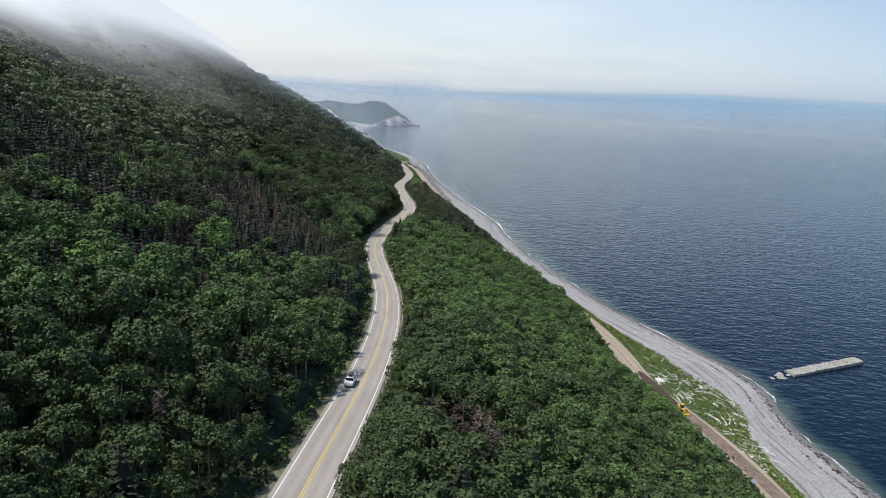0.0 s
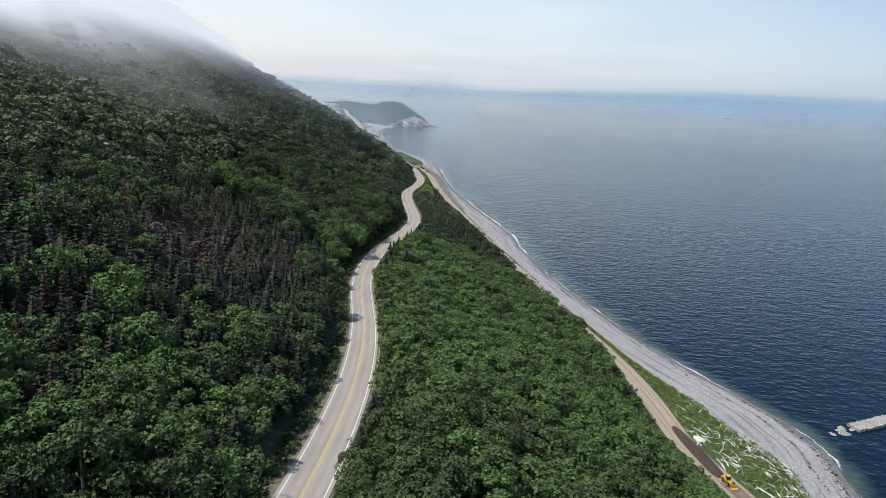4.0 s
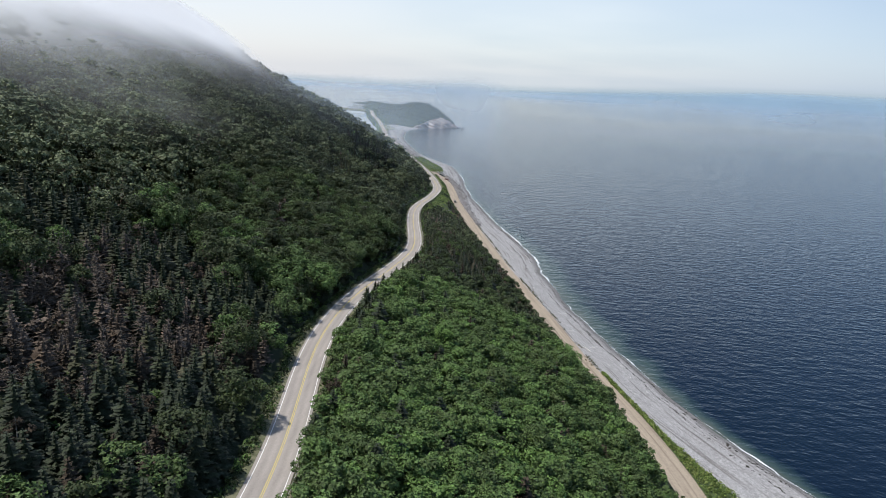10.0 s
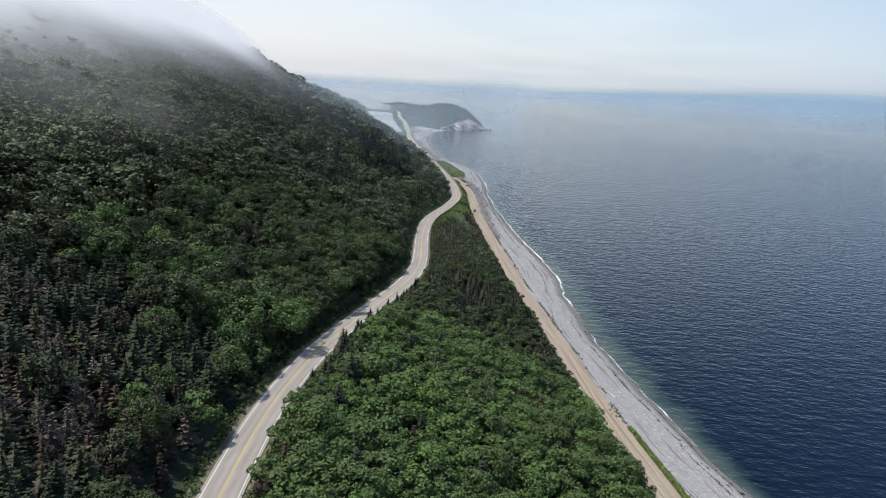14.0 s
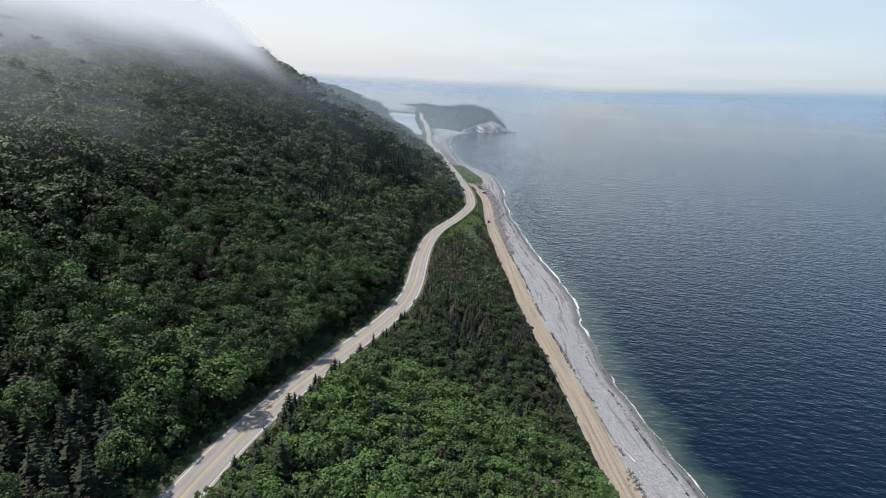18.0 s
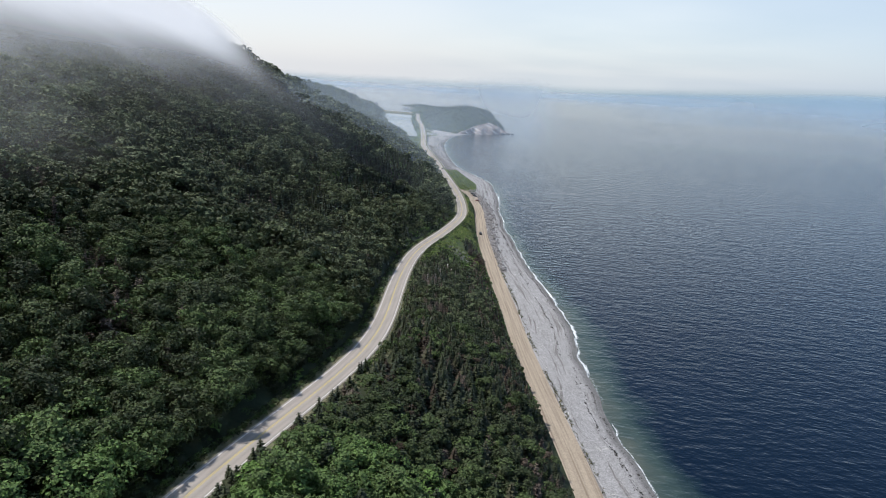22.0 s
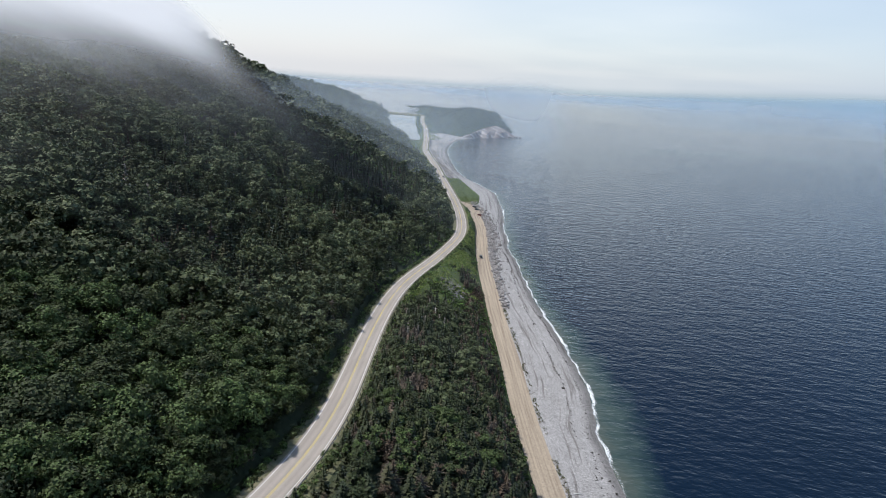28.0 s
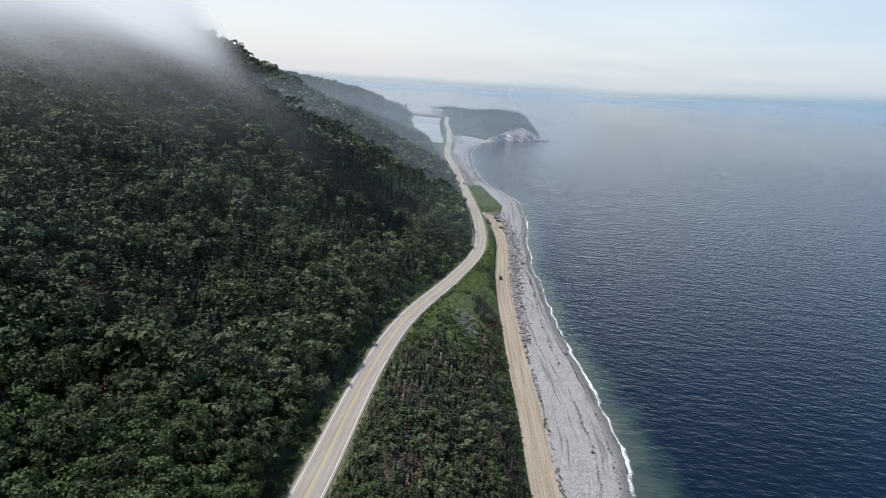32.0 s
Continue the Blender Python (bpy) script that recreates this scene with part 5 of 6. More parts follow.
M_SILVER = paint("silver_paint", (0.55, 0.56, 0.57))
M_DARKCAR = paint("dark_paint", (0.03, 0.032, 0.036))
M_REDCAR = paint("red_brown_paint", (0.12, 0.035, 0.03))
M_GLASS = simple("window_glass", (0.012, 0.015, 0.018), (0.02, 0.024, 0.028), 1.0, rough=0.06, bump_s=0)
M_RUBBER = simple("rubber", (0.015, 0.015, 0.015), (0.03, 0.03, 0.03), 5.0)
M_LAMP = paint("lamp_glass", (0.75, 0.75, 0.72), 0.15)
M_TAIL = paint("tail_lamp_red", (0.35, 0.02, 0.02), 0.2)
M_YELLOWP = simple("machine_yellow", (0.42, 0.27, 0.03), (0.58, 0.40, 0.05), 2.0, rough=0.5, bump_s=0)
M_DARKSTEEL = simple("dark_steel", (0.03, 0.03, 0.03), (0.07, 0.065, 0.06), 3.0, rough=0.6, bump_s=0)
M_GREYWOOD = simple("grey_boards", (0.16, 0.155, 0.15), (0.27, 0.26, 0.25), 3.0)
M_ROOF = simple("grey_roofing", (0.20, 0.21, 0.22), (0.30, 0.31, 0.32), 2.0)


def car(pose_m, paint_mat, label, roof_box=False):
    """A small estate: length along y, front to -y, standing on z 0."""
    root = new("car")
    bm = box_bm(-0.90, 0.90, -2.25, 2.2, 0.30, 0.98, 0.16, (0.94, 0.97))
    part("body", bm, paint_mat, root, smooth_on=False)
    part("cabin", box_bm(-0.78, 0.78, -1.05, 2.05, 0.95, 1.50, 0.12, (0.80, 0.76)), paint_mat, root)
    for nm, b in (("windscreen", (-0.70, 0.70, -1.08, -0.72, 0.98, 1.40)), ("rear_window", (-0.68, 0.68, 1.78, 2.07, 1.0, 1.40))):
        ob = part(nm, box_bm(*b, 0.03, (0.86, 0.5)), M_GLASS, root, "dark window glass")
    for s in (-1, 1):
        part("side_window", box_bm(s * 0.70 - 0.05, s * 0.70 + 0.05, -0.72, 1.6, 1.02, 1.38, 0.02, (0.8, 0.86)), M_GLASS, root, "dark window glass")
        part("headlight", box_bm(s * 0.62 - 0.16, s * 0.62 + 0.16, -2.27, -2.12, 0.66, 0.84, 0.03), M_LAMP, root, "clear headlight")
        part("tail_light", box_bm(s * 0.72 - 0.09, s * 0.72 + 0.09, 2.1, 2.22, 0.70, 0.95, 0.02), M_TAIL, root, "red tail light")
        part("mirror", box_bm(s * 0.97 - 0.09, s * 0.97 + 0.09, -0.85, -0.70, 0.95, 1.08, 0.02), paint_mat, root)
        for y in (-1.38, 1.35):
            w = part("wheel", wheel_bm(0.33, 0.22), M_RUBBER, root, "black tyre")
            w.location = (s * 0.80, y, 0.33)
            h = part("hub", wheel_bm(0.19, 0.24, 10), M_STEEL, w, "metal wheel hub")
    if roof_box:
        part("roof_box", box_bm(-0.42, 0.42, -0.55, 1.45, 1.56, 1.95, 0.12, (0.85, 0.9)), M_DARKCAR, root, "black roof box")
    root.matrix_basis = pose_m
    return tagged(root, label, "car")


def on_road(y, off):
    e = 1.0
    dx = float(road_x(y + e) - road_x(y - e)) / (2 * e)
    dz = float(road_z(y + e) - road_z(y - e)) / (2 * e)
    n = math.hypot(1, dx)
    return float(road_x(y)) + off / n, y - off * dx / n, float(road_z(y)), math.degrees(math.atan2(-dx, 1)), math.degrees(math.atan(dz))


x, y, z, yaw, pit = on_road(108.5, -2.0)
car(pose(x, y, z + 0.02, pit, 0, yaw), M_SILVER, "silver estate car with a black roof box on the road", True)
x, y, z, yaw, pit = on_road(955, 1.8)
car(pose(x, y, z + 0.02, pit, 0, yaw), M_DARKCAR, "dark car far along the coast road")
x, y, z, yaw, pit = on_road(1148, 1.8)
car(pose(x, y, z + 0.02, pit, 0, yaw), M_SILVER, "pale car far along the coast road")
for (px, py, yaw), mt, lb in zip(((-38.6, 828.6, 70), (-35.4, 819.6, 65), (-29.8, 798.0, 60), (-12.2, 676.0, 12)), (M_DARKCAR, M_DARKCAR, M_REDCAR, M_DARKCAR),
                                 ("dark parked car at the edge of the gravel track", "dark parked car beside another by the beach", "dark red parked car by the boulders", "dark car on the pale gravel track")):
    car(pose(px, py, TRACK_Z + 0.06, 0, 0, yaw), mt, lb)


def apron():
    # where the track meets the road: a gravel turning place
    ys = np.linspace(800, 846, 24)
    V = []
    for yy in ys:
        a = float(road_x(yy)) + 4.3 if yy > 824 else float(track_at(yy)) - 4.2 - max(0.0, (yy - 812)) * 0.35
        b = float(track_at(yy)) + 4.0 + 4.0 * math.sin(math.pi * min(max((yy - 800) / 46, 0), 1))
        for k in range(8):
            px = a + (b - a) * k / 7
            V.append((px, yy, max(float(ground(px, yy)), TRACK_Z) + 0.09))
    me = mesh_from("gravel_apron", V, grid_quads(24, 8), mats=(M_TRACK,), attrs={"across": [v[0] for v in V], "along": [v[1] for v in V]})
    tagged(new("gravel_apron", me), "gravel turning place where the track joins the road", "track", kind="structure")


apron()


# ---------------------------------------------------------------- guard rail on the sea side of the road
def guard_rail(y0, y1, label):
    root = new("guard_rail")
    tagged(root, label, "guard rail")
    root.location = on_road(y0, 4.45)[:3]
    inv = Matrix.Translation(root.location).inverted()
    pb = box_bm(-0.09, 0.09, -0.09, 0.09, -0.9, 0.78, 0.01)
    pm = bpy.data.meshes.new("post")
    pb.to_mesh(pm)
    pb.free()
    pm.materials.append(M_POST)
    ys = np.arange(y0, y1, 3.8)
    for yy in ys:
        px, py, pz, yaw, _ = on_road(float(yy), 4.5)
        ob = new("post", pm)
        ob.parent = root
        ob.matrix_basis = inv @ pose(px, py, pz, 0, 0, yaw)
    prof = [(0.0, 0.42), (0.05, 0.47), (0.0, 0.55), (0.0, 0.58), (0.05, 0.66), (0.0, 0.72)]
    for a in range(0, len(ys) - 4, 4):
        seg = ys[a:a + 5]
        V = []
        for yy in seg:
            px, py, pz, yaw, _ = on_road(float(yy), 4.36)
            for o, h in prof:
                V.append(inv @ Vector((px - o, py, pz + h)))
        ob = new("rail", mesh_from("rail", [v[:] for v in V], grid_quads(len(seg), len(prof)), mats=(M_STEEL,)))
        ob.parent = root


guard_rail(62, 205, "galvanised steel guard rail on timber posts beside the road")
guard_rail(380, 590, "long galvanised guard rail above the wooded bank")


# ---------------------------------------------------------------- broken concrete pier
def pier():
    root = new("broken_pier")
    tagged(root, "broken slab of an old concrete pier standing in the sea", "pier")
    a, b = Vector((155.5, 256.2, 0)), Vector((196.5, 274.8, 0))
    d = (b - a).normalized()
    n = Vector((-d.y, d.x, 0))
    rng = random.Random(8)
    L = (b - a).length
    cuts = [0, 0.19, 0.40, 0.60, 0.80, 1.0]
    for k in range(5):
        u0, u1 = cuts[k] * L + 0.06, cuts[k + 1] * L - 0.06
        bm = bmesh.new()
        m, q = 10, 4
        for top in (0, 1):
            for i in range(m + 1):
                for s in range(q + 1):
                    e = abs(s - q / 2) / (q / 2)
                    w = (s / q - 0.5) * 5.0 + (rng.uniform(-0.25, 0.25) if e == 1 else 0)
                    p = a + d * (u0 + (u1 - u0) * i / m) + n * w
                    zz = (1.45 - 0.09 * (4 - k) + rng.uniform(-0.10, 0.10) - 0.12 * e) if top else -2.2
                    bm.verts.new((p.x, p.y, zz))
        bm.verts.ensure_lookup_table()
        W = q + 1
        off = (m + 1) * W
        for i in range(m):
            for s in range(q):
                f = i * W + s
                bm.faces.new([bm.verts[off + j] for j in (f, f + W, f + W + 1, f + 1)])
        ring = [i * W for i in range(m + 1)] + [m * W + s for s in range(1, W)] + [i * W + q for i in range(m - 1, -1, -1)] + [s for s in range(q - 1, 0, -1)]
        for i, v in enumerate(ring):
            w = ring[(i + 1) % len(ring)]
            bm.faces.new([bm.verts[j] for j in (v, w, off + w, off + v)])
        bmesh.ops.recalc_face_normals(bm, faces=bm.faces)
        part("slab", bm, M_CONCRETE, root)
    for k in range(16):
        u = rng.uniform(-13, -0.5)
        p = a + d * u + n * rng.uniform(-2.4, 2.0)
        ob = new("pier_rubble", boulder_mesh("pier_rubble", 40 + k % 4, M_CONCRETE, 2, 0.5))
        s = rng.uniform(0.5, 1.5)
        ob.matrix_basis = Matrix.LocRotScale((p.x, p.y, 0.05 - 0.02 * abs(u)), Euler((rng.uniform(-.3, .3), rng.uniform(-.3, .3), rng.uniform(0, 6))), (s * 1.3, s, s * 0.7))
        tagged(ob, "lump of broken concrete awash beside the pier", "rubble", group="rubble of the pier")


pier()


def pier_foam():
    rng = np.random.RandomState(4)
    V, Q, C = [], [], []
    for cx, cy, r in ((198.3, 275.0, 2.4), (145, 252.5, 2.2)):
        for ring in range(1):
            n = len(V)
            V.append((cx, cy, 0.06)); C.append(0.02)
            for i in range(12):
                a = i * math.pi / 6
                q = r * rng.uniform(0.7, 1.3)
                V.append((cx + math.cos(a) * q, cy + math.sin(a) * q * 0.7, 0.06)); C.append(-0.3)
            for i in range(12):
                Q.append((n, n + 1 + i, n + 1 + (i + 1) % 12))
    me = mesh_from("wash", V, tris=Q, mats=(M_FOAM,), attrs={"cover": C})
    tagged(new("wash", me), "white wash round the broken pier", "surf", kind="stuff")


pier_foam()


# ---------------------------------------------------------------- works on the track: soil, loader, hut
def soil_heap():
    pts = [(86.6, 243), (88.2, 234), (90.0, 225), (91.6, 216.5), (92.2, 213.5)]
    V = []
    rng = random.Random(3)
    ys = np.linspace(0, 1, 40)
    P = np.array(pts)
    t = np.linspace(0, 1, len(pts))
    for u in ys:
        cx, cy = np.interp(u, t, P[:, 0]), np.interp(u, t, P[:, 1])
        k = math.sin(math.pi * min(max(u, 0.0), 1.0)) ** 0.35
        for w, h in ((-2.3, 0), (-1.4, 0.65), (-0.4, 1.15), (0.5, 1.1), (1.4, 0.6), (2.3, 0)):
            V.append((cx + w * k, cy + w * 0.2 * k, TRACK_Z + 0.02 + h * k * rng.uniform(0.8, 1.15)))
    me = mesh_from("soil_heap", V, grid_quads(40, 6), mats=(M_SOIL,), smooth_on=True)
    tagged(new("soil_heap", me), "long heap of dark brown soil on the gravel track", "soil heap")
    ys = np.arange(120, 214, 2.0)
    ob = strip("spread_soil", ys, lambda q: track_at(q) + 0.4 + 0.5 * np.sin(q * 0.13), TRACK_Z, (-2.4, -0.9, 0.8, 2.3), M_SPREAD, lift=0.06)
    tagged(ob, "band of brown soil spread along the track", "soil", kind="structure")


M_SPREAD = simple("spread_soil", (0.13, 0.095, 0.072), (0.24, 0.185, 0.145), 0.9, bump_d=0.06, big=(0.3, (0.6, 0.58, 0.56), (1, 1, 1)))
soil_heap()


def loader(m):
    root = new("wheel_loader")
    part("rear_frame", box_bm(-1.1, 1.1, 0.2, 2.9, 0.7, 1.9, 0.12, (0.9, 0.92)), M_YELLOWP, root)
    part("front_frame", box_bm(-0.8, 0.8, -1.9, 0.1, 0.7, 1.5, 0.1, (0.8, 0.9)), M_YELLOWP, root)
    part("cab", box_bm(-0.75, 0.75, -0.25, 1.25, 1.6, 3.15, 0.08, (0.92, 0.88)), M_DARKSTEEL, root, "dark glazed cab")
    part("cab_roof", box_bm(-0.82, 0.82, -0.30, 1.30, 3.13, 3.28, 0.04), M_YELLOWP, root, "yellow cab roof")
    part("exhaust", box_bm(0.45, 0.58, 1.7, 1.83, 1.85, 2.7, 0.02), M_DARKSTEEL, root)
    part("counterweight", box_bm(-1.15, 1.15, 2.7, 3.15, 0.6, 1.5, 0.1), M_YELLOWP, root)
    for s in (-1, 1):
        part("lift_arm", box_bm(s * 0.5 - 0.1, s * 0.5 + 0.1, -3.1, -0.7, 0.85, 1.25, 0.04), M_YELLOWP, root)
        for yy in (-1.25, 1.75):
            w = part("wheel", wheel_bm(0.78, 0.6, 16), M_RUBBER, root, "large black tyre")
            w.location = (s * 1.15, yy, 0.78)
            part("rim", wheel_bm(0.40, 0.64, 12), M_YELLOWP, w, "yellow rim")
    bm = bmesh.new()
    prof = [(-3.05, 1.25), (-3.1, 0.5), (-3.3, 0.28), (-4.3, 0.22), (-4.3, 0.30), (-3.4, 0.38), (-3.25, 0.6), (-3.2, 1.25)]
    vs = [[bm.verts.new((xx, a, b)) for a, b in prof] for xx in (-1.35, 1.35)]
    bm.faces.new(vs[0])
    bm.faces.new(vs[1][::-1])
    for i in range(len(prof)):
        j = (i + 1) % len(prof)
        bm.faces.new((vs[0][i], vs[1][i], vs[1][j], vs[0][j]))
    part("bucket", bm, M_YELLOWP, root)
    root.matrix_basis = m
    root.scale = (0.78, 0.78, 0.78)
    return tagged(root, "yellow wheel loader working at the soil heap", "wheel loader")


loader(pose(93.0, 211.0, TRACK_Z + 0.07, 0, 0, 14))


def hut(m):
    root = new("hut")
    part("wall", box_bm(-1.5, 1.5, -1.2, 1.2, 0, 2.3, 0.02), M_GREYWOOD, root)
    bm = bmesh.new()
    pr = [(-1.5, 2.25), (0, 2.75), (1.5, 2.25), (1.5, 2.37), (0, 2.88), (-1.5, 2.37)]
    vs = [[bm.verts.new((1.75 * s, a, b)) for a, b in pr] for s in (-1, 1)]
    bm.faces.new(vs[0]); bm.faces.new(vs[1][::-1])
    for i in range(6):
        j = (i + 1) % 6
        bm.faces.new((vs[0][i], vs[1][i], vs[1][j], vs[0][j]))
    bmesh.ops.recalc_face_normals(bm, faces=bm.faces)
    part("roof", bm, M_ROOF, root, "grey felt roof")
    part("door", box_bm(-0.4, 0.4, -1.24, -1.19, 0.05, 2.0, 0.01), M_DARKSTEEL, root, "dark door")
    root.matrix_basis = m
    return tagged(root, "small grey boarded hut beside the gravel track", "hut")


hut(pose(96.6, 166.2, TRACK_Z + 0.0, 0, 0, 35))
sp = new("signpost")
tagged(sp, "dark post with a small board beside the hut", "signpost")
part("pole", box_bm(-0.06, 0.06, -0.06, 0.06, -0.3, 2.6, 0.01), M_DARKSTEEL, sp)
part("board", box_bm(-0.5, 0.5, -0.10, -0.065, 1.7, 2.5, 0.01), M_DARKSTEEL, sp)
sp.matrix_basis = pose(94.9, 170.2, TRACK_Z, 0, 0, 20)
wb = new("boulder", boulder_mesh("boulder", 21, paint("pale_stone", (0.62, 0.60, 0.55), 0.9), 3, 0.6))
wb.matrix_basis = Matrix.LocRotScale((92.6, 234.5, TRACK_Z + 0.35), Euler((0, 0, 0.6)), (1.5, 2.1, 1.0))
tagged(wb, "pale boulder at the edge of the track", "boulder")


# ---------------------------------------------------------------- driftwood, seaweed, boulders, scrub
def log_mesh(name, seed, L, r):
    rng = random.Random(seed)
    bm = bmesh.new()
    n, s = 7, 6
    rows = []
    bx, bz = rng.uniform(-0.05, 0.05), rng.uniform(-0.03, 0.03)
    for i in range(n):
        u = i / (n - 1)
        q = r * (1.15 - 0.75 * u) * rng.uniform(0.9, 1.1)
        rows.append([bm.verts.new(((u - 0.5) * L, math.cos(k * 6.2832 / s) * q + bx * L * math.sin(u * 3.14), math.sin(k * 6.2832 / s) * q + r + bz * L * u * 0.3)) for k in range(s)])
    for i in range(n - 1):
        for k in range(s):
            bm.faces.new((rows[i][k], rows[i + 1][k], rows[i + 1][(k + 1) % s], rows[i][(k + 1) % s]))
    bm.faces.new(rows[0]); bm.faces.new(rows[-1][::-1])
    for b in range(rng.randint(0, 2)):
        u = rng.uniform(-0.3, 0.4) * L
        a = rng.uniform(0.5, 2.6)
        p = Vector((u, 0, r))
        e = p + Vector((rng.uniform(0.3, 0.9), math.cos(a) * 0.8, abs(math.sin(a)) * 0.5)) * (L * 0.16)
        vs = [bm.verts.new(p + Vector((0, c * r * 0.5, d * r * 0.5))) for c, d in ((1, 0), (-0.5, 0.8), (-0.5, -0.8))]
        t = bm.verts.new(e)
        for k in range(3):
            bm.faces.new((vs[k], vs[(k + 1) % 3], t))
    bmesh.ops.recalc_face_normals(bm, faces=bm.faces)
    me = bpy.data.meshes.new(name)
    bm.to_mesh(me)
    bm.free()
    me.materials.append(M_DRIFT)
    return me


def driftwood():
    rng = random.Random(17)
    kinds = [log_mesh("driftwood_log", k, L, r) for k, (L, r) in enumerate(((3.6, 0.15), (4.8, 0.19), (2.6, 0.13), (6.0, 0.21), (1.9, 0.12), (4.0, 0.14)))]

    def lay(px, py, yaw, k=None, s=1.0):
        ob = new("driftwood_log", kinds[rng.randrange(6) if k is None else k])
        ob.matrix_basis = Matrix.LocRotScale((px, py, float(ground(px, py)) + 0.03), Euler((0, rng.uniform(-0.04, 0.04), radians(yaw))), (s, s, s))
        tagged(ob, "bleached driftwood log lying above the tideline", "driftwood", group="driftwood")
    for _ in range(215):                      # the jam on the grass behind the beach
        yy = rng.choice((rng.gauss(236, 8), rng.gauss(228, 9), rng.gauss(212, 8), rng.gauss(190, 12), rng.uniform(165, 290)))
        g = float(grass_w(yy))
        px = float(track_x(yy)) + 5.0 + rng.random() * (g + 2)
        lay(px, yy, rng.gauss(100, 45), s=rng.uniform(0.6, 1.15))
    for _ in range(45):                      # along the track's edge to the south
        yy = rng.uniform(150, 205)
        lay(float(track_x(yy)) + rng.uniform(4.6, 7.5), yy, rng.gauss(105, 25), s=rng.uniform(0.6, 1.1))
    for _ in range(60):                      # strewn on the shingle
        yy = rng.uniform(160, 700)
        a, b = float(track_x(yy)) + 5 + float(grass_w(yy)), float(shore_x(yy)) - 6
        lay(a + (b - a) * rng.random() ** 1.6, yy, rng.uniform(0, 180), rng.choice((2, 4)), rng.uniform(0.4, 0.9))
    lay(66.0, 368.4, 118, 3, 0.95)
    lay(46.8, 448.2, 30, 4, 1.3)
    lay(20.2, 556.8, 50, 4, 1.3)


driftwood()


def strewn(name, count, place, size, mat, label, category, seed, flat=0.5, sub=1):
    """Many small lumps in one mesh: seaweed, rubble."""
    rng = np.random.RandomState(seed)
    v0, f0 = ico(sub)
    V, T, n = [], [], 0
    for _ in range(count):
        p = place(rng)
        if p is None:
            continue
        px, py = p
        s = size * math.exp(rng.normal() * 0.45)
        sc = np.array([s * rng.uniform(0.7, 1.6), s * rng.uniform(0.7, 1.6), s * flat])
        v = v0 * sc * rng.uniform(0.7, 1.25, (len(v0), 1))
        a = rng.uniform(0, 6.28)
        c, q = math.cos(a), math.sin(a)
        V.append(np.stack([v[:, 0] * c - v[:, 1] * q + px, v[:, 0] * q + v[:, 1] * c + py, v[:, 2] + float(ground(px, py)) + s * flat * 0.3], 1))
        T.append(f0 + n)
        n += len(v0)
    me = mesh_from(name, np.concatenate(V), tris=np.concatenate(T), mats=(mat,))
    return tagged(new(name, me), label, category, kind="stuff")


def wrack_place(rng):
    yy = rng.uniform(120, 1420)
    lane = rng.choice([3.4, 6.0, 9.5], p=[0.2, 0.35, 0.45])
    keep = wander(np.array([yy * 5 + lane * 40]), np.array([yy * 0.7]), 5)[0] + 0.45
    if rng.uniform(-0.6, 0.8) > keep:
        return None
    b = float(shore_x(yy))
    return b - lane * (0.8 + 0.25 * math.sin(yy * 0.02 + lane)) - rng.normal() * 0.28, yy


strewn("seaweed", 6800, wrack_place, 0.18, M_WRACK, "dark seaweed strewn in lines along the shingle", "seaweed", 9, 0.30)


def south_wrack(rng):
    yy = rng.uniform(165, 262)
    return float(shore_x(yy)) - rng.uniform(1.2, 4.2) - 1.5 * math.exp(-((yy - 215) / 20) ** 2), yy


strewn("seaweed", 420, south_wrack, 0.17, M_WRACK, "thick dark band of seaweed by the water", "seaweed", 19, 0.3)


def boulders():
    rng = random.Random(23)
    kinds = [boulder_mesh("boulder", 60 + k, M_ROCK, 2, 0.7) for k in range(7)]
    for _ in range(300):
        yy = rng.triangular(600, 835, 770)
        px = float(track_x(yy)) + 4.6 + abs(rng.gauss(0, 1)) * np.interp(yy, [600, 700, 800, 835], [1.4, 3.0, 3.4, 3.4])
        if px > float(shore_x(yy)) - 4:
            continue
        s = rng.uniform(0.45, 1.25)
        ob = new("boulder", kinds[rng.randrange(7)])
        ob.matrix_basis = Matrix.LocRotScale((px, yy, float(ground(px, yy)) + 0.2 * s), Euler((rng.uniform(-.4, .4), rng.uniform(-.4, .4), rng.uniform(0, 6.3))), (s * rng.uniform(0.9, 1.4), s, s * rng.uniform(0.7, 1.1)))
        tagged(ob, "grey boulder of the rock bank below the track", "boulder", group="boulders below the track")


boulders()


def rubble_place(rng):
    yy = rng.uniform(590, 850)
    px = float(track_x(yy)) + 4.6 + abs(rng.normal()) * np.interp(yy, [590, 700, 850], [1.5, 3.6, 3.6])
    return (px, yy) if px < float(shore_x(yy)) - 3 else None


strewn("rubble", 1500, rubble_place, 0.42, M_ROCK, "grey broken stone below the track", "rubble", 29, 0.7)


def spit_place(rng):
    yy = rng.uniform(960, 1200)
    return float(road_x(yy)) + 9 + rng.exponential(3.5), yy


strewn("rubble", 900, spit_place, 0.5, M_ROCK, "grey stones between the far road and the beach", "rubble", 31, 0.7)


def scree_place(rng):
    u = rng.uniform()
    return -15 + 8 * u + rng.normal() * 2.2, 582 - 22 * u + rng.normal() * 3


strewn("scree", 700, scree_place, 0.35, simple("scree_stone", (0.10, 0.096, 0.096), (0.20, 0.193, 0.19), 1.0), "grey scree on the bank below the road", "scree", 33, 0.6)


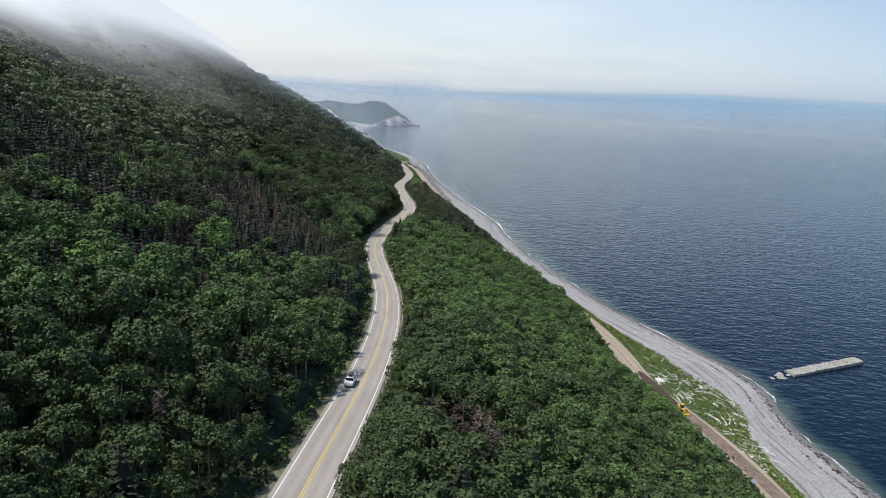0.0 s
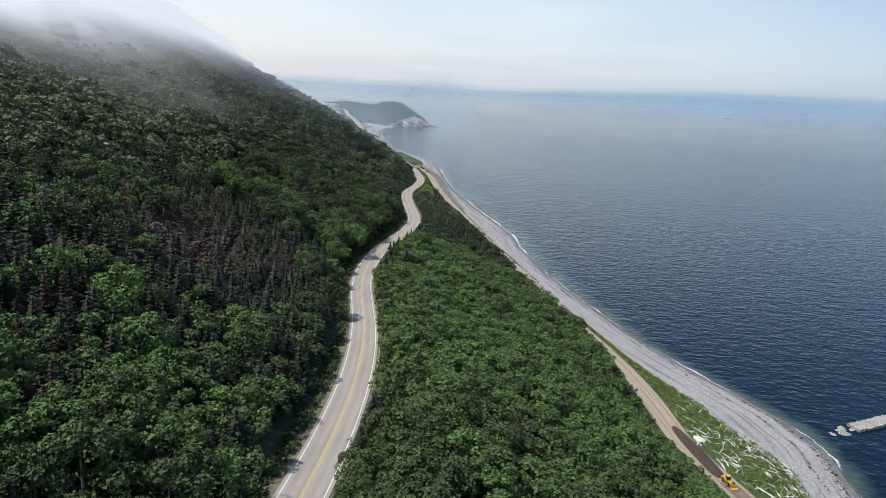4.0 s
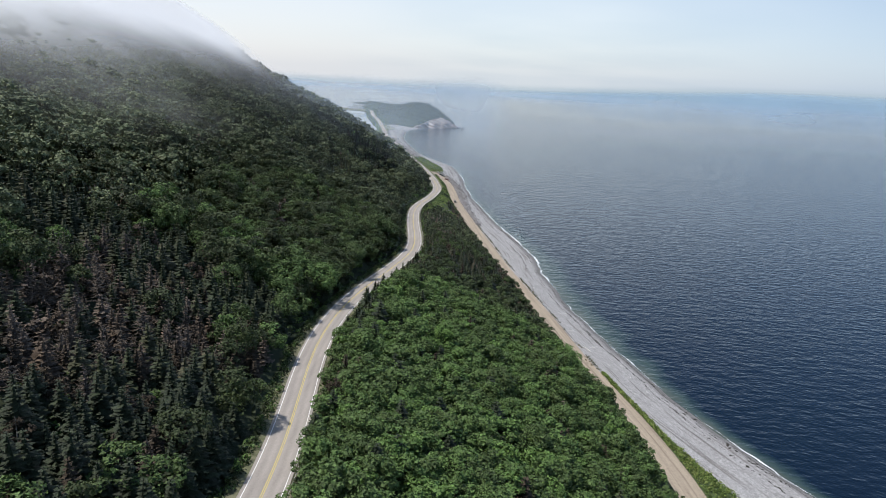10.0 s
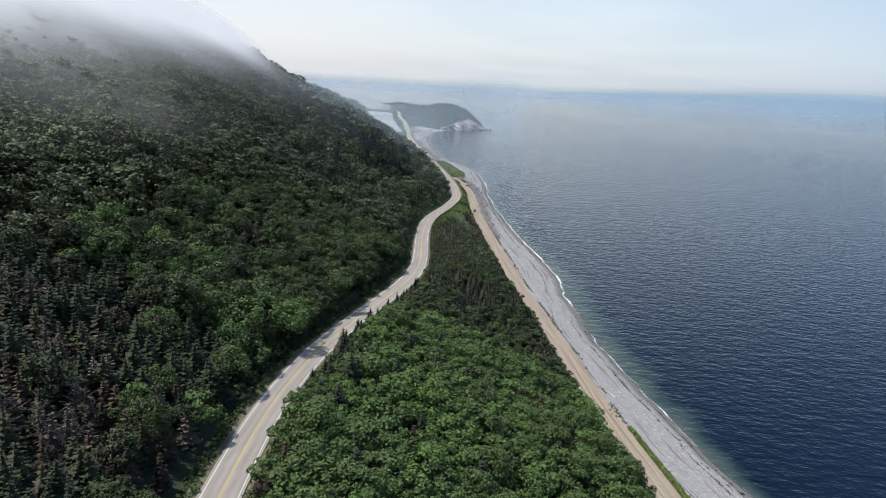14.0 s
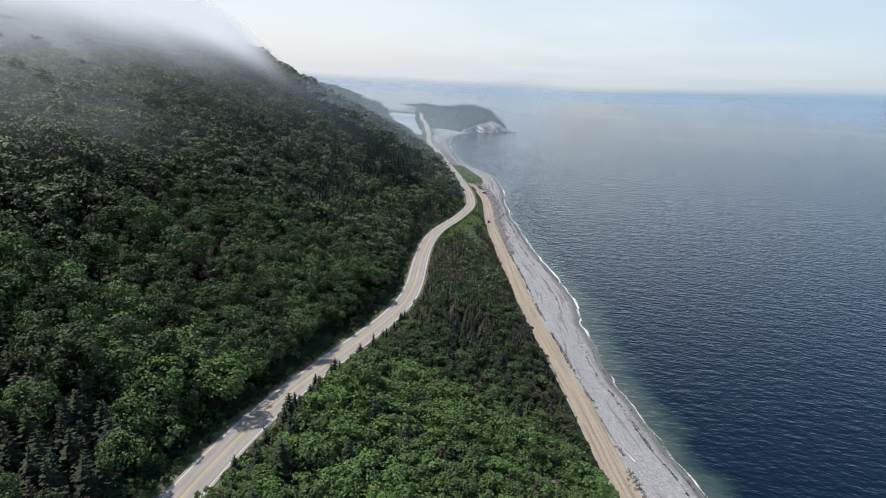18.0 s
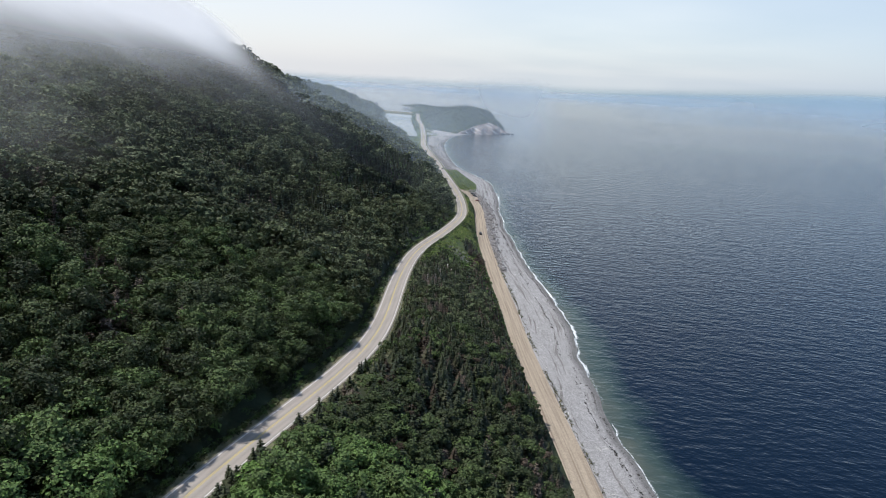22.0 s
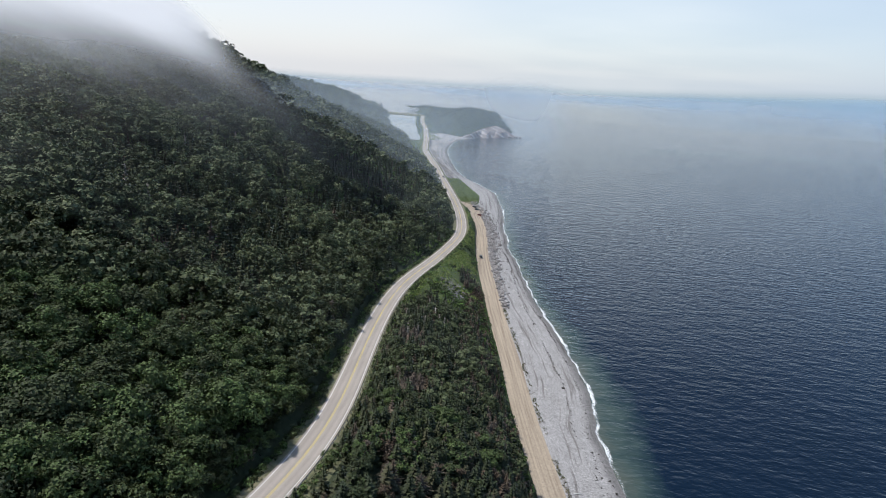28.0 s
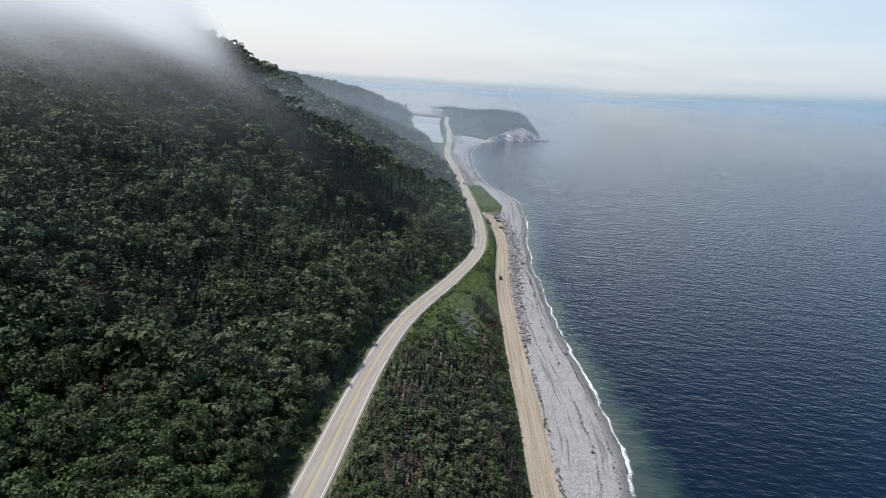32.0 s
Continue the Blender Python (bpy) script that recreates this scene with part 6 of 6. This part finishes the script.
# low growth: bushes along the road's edges, on the open bank and behind the shingle
def shrubs(name, places, size, mat, label, seed, leaves=26, card=0.42):
    rng = np.random.RandomState(seed)
    models = []
    for _ in range(8):
        c = np.array([[0, 0, 0.45], [0.5, 0.1, 0.35], [-0.4, 0.35, 0.32], [0.05, -0.5, 0.3]]) + rng.normal(size=(4, 3)) * 0.08
        models.append(tri_cloud(rng, c, np.array([0.55, 0.45, 0.45, 0.42]), leaves, card, up=0.5, quads=False))
    V, T, A, n = [], [], [], 0
    for px, py in places:
        v, t = models[rng.randint(8)]
        s = size * min(math.exp(rng.normal() * 0.3), 1.35)
        a = rng.uniform(0, 6.28)
        c, q = math.cos(a) * s, math.sin(a) * s
        V.append(np.stack([v[:, 0] * c - v[:, 1] * q + px, v[:, 0] * q + v[:, 1] * c + py, v[:, 2] * s + float(ground(px, py))], 1))
        T.append(t + n)
        A.append(np.full(len(v), rng.uniform()))
        n += len(v)
    me = mesh_from(name, np.concatenate(V), tris=np.concatenate(T), mats=(mat,), attrs={"tint": np.concatenate(A)})
    return tagged(new(name, me), label, "shrubs", kind="stuff")


_r = np.random.RandomState(41)
edge = []
for yy in np.arange(40, 720, 0.55):
    edge.append((float(road_x(yy)) - _r.uniform(5.0, 7.2), yy + _r.uniform(-0.5, 0.5)))
    if _r.uniform() < 0.8:
        edge.append((float(road_x(yy)) + _r.uniform(5.2, 6.8), yy + _r.uniform(-0.5, 0.5)))
side = []
for yy in np.arange(40, 330, 0.6):
    side.append((float(road_x(yy)) + _r.uniform(5.6, 8.8), yy + _r.uniform(-0.5, 0.5)))
shrubs("roadside_shrubs", side, 1.7, M_LEAF, "leafy bushes crowding the sea side of the road", 48, 60, 0.25)
shrubs("roadside_shrubs", edge, 1.0, M_LEAF, "low green shrubs along both edges of the road", 42, 34, 0.32)
bank = []
while len(bank) < 3600:
    yy = _r.uniform(425, 830)
    a, b = float(road_x(yy)) + 6.5, float(track_x(yy)) - 5.2
    if b <= a:
        continue
    px = _r.uniform(a, b)
    if wander(px * 5, yy * 5, 3) + _r.uniform(-0.6, 0.6) > 0.45 - 1.4 * (yy < 500) - 0.35 * (yy < 580):
        bank.append((px, yy))
shrubs("bank_shrubs", bank, 1.15, M_LEAF, "scattered bushes on the grassy bank below the road", 43)
weeds = []
for yy in np.arange(335, 640, 0.45):
    if wander(yy * 6, yy, 2) + _r.uniform(-0.5, 0.5) > -0.15:
        weeds.append((float(track_x(yy)) + 4.3 + _r.uniform(0, 1.6), yy))
for _ in range(14):
    weeds.append((65.4 + _r.normal() * 1.0, 355 + _r.normal() * 2.2))
tufts = []
for _ in range(3200):
    yy = _r.uniform(120, 345)
    g = float(grass_w(yy))
    tufts.append((float(track_x(yy)) + 4.6 + g * 1.15 * _r.uniform() ** 0.9, yy))
for _ in range(1500):
    yy = _r.uniform(846, 968)
    lo, hi = float(road_x(yy)) + 5.8, float(track_x(yy)) + 4.6 + float(grass_w(yy)) * 1.05
    tufts.append((lo + (hi - lo) * _r.uniform(), yy))
for _ in range(420):
    yy = _r.uniform(1325, 1435)
    tufts.append((float(road_x(yy)) + 6 + 20 * _r.uniform() * math.sin((yy - 1325) / 110 * 3.14), yy))
shrubs("shore_grass", tufts, 0.75, M_TUFT, "rank green grass behind the shingle", 45, 12)
under = []
while len(under) < 5600:
    yy = _r.uniform(35, 640)
    if 110 < yy < 255 and _r.uniform() < 0.75:      # bare floor under the spruces
        continue
    under.append((float(road_x(yy)) - _r.uniform(8.8, 75 if yy < 330 else 110), yy))
shrubs("undergrowth", [p for p in under if p[1] < 250], 2.1, M_LEAF, "leafy undergrowth beneath the hillside trees", 46, 44, 0.23)
shrubs("undergrowth", [p for p in under if p[1] >= 250], 2.1, M_LEAF, "leafy undergrowth beneath the trees above the road", 49, 26, 0.33)
bank_under = []
while len(bank_under) < 2600:
    yy = _r.uniform(40, 345)
    lo, hi = float(road_x(yy)) + 9, float(track_x(yy)) - 7
    bank_under.append((lo + (hi - lo) * _r.uniform(), yy))
shrubs("undergrowth", bank_under, 2.3, M_LEAF, "leafy undergrowth closing the canopy of the wooded bank", 50, 30, 0.28)
brown, pale = [], []
while len(brown) < 450:
    yy = _r.uniform(400, 610)
    lo, hi = float(road_x(yy)) + 12, float(track_x(yy)) - 5.5
    u = 1 - 0.45 * _r.uniform() ** 0.8
    if wander(yy * 4, u * 300, 5) + _r.uniform(-0.5, 0.5) > -0.1:
        brown.append((lo + (hi - lo) * u, yy))
while len(pale) < 3600:
    yy = _r.uniform(470, 800)
    lo, hi = float(road_x(yy)) + 6.0, float(track_x(yy)) - 5.5
    px = lo + (hi - lo) * _r.uniform() ** 1.2
    if hi > lo and wander(px * 6, yy * 6, 8) + _r.uniform(-0.6, 0.6) > -0.2:
        pale.append((px, yy))
shrubs("withered_scrub", brown, 1.5, M_BROWN, "brown withered bushes low on the bank above the track", 52, 24, 0.34)
shrubs("bank_grass", pale, 0.9, M_TUFT, "rank green grass on the bank below the road", 53, 16, 0.34)
spit = []
while len(spit) < 2000:
    yy = _r.uniform(1470, 1930)
    spit.append((float(road_x(yy)) + (7.5 + 55 * _r.uniform() ** 1.2 if _r.uniform() < 0.8 else -_r.uniform(7, 13)), yy))
shrubs("spit_scrub", spit, 3.0, M_LEAF, "low scrub between the far road and the headland", 51, 14)
far_under = []
while len(far_under) < 6500:
    yy = 620 + 640 * _r.uniform() ** 1.4
    far_under.append((float(road_x(yy)) - _r.uniform(8, 330), yy))
shrubs("undergrowth", far_under, 2.7, M_LEAF, "leafy undergrowth on the far slope of the hill", 47, 12)
shrubs("weeds", weeds, 0.55, M_DRYWEED, "dry weeds on the lip between the track and the shingle", 44, 14)
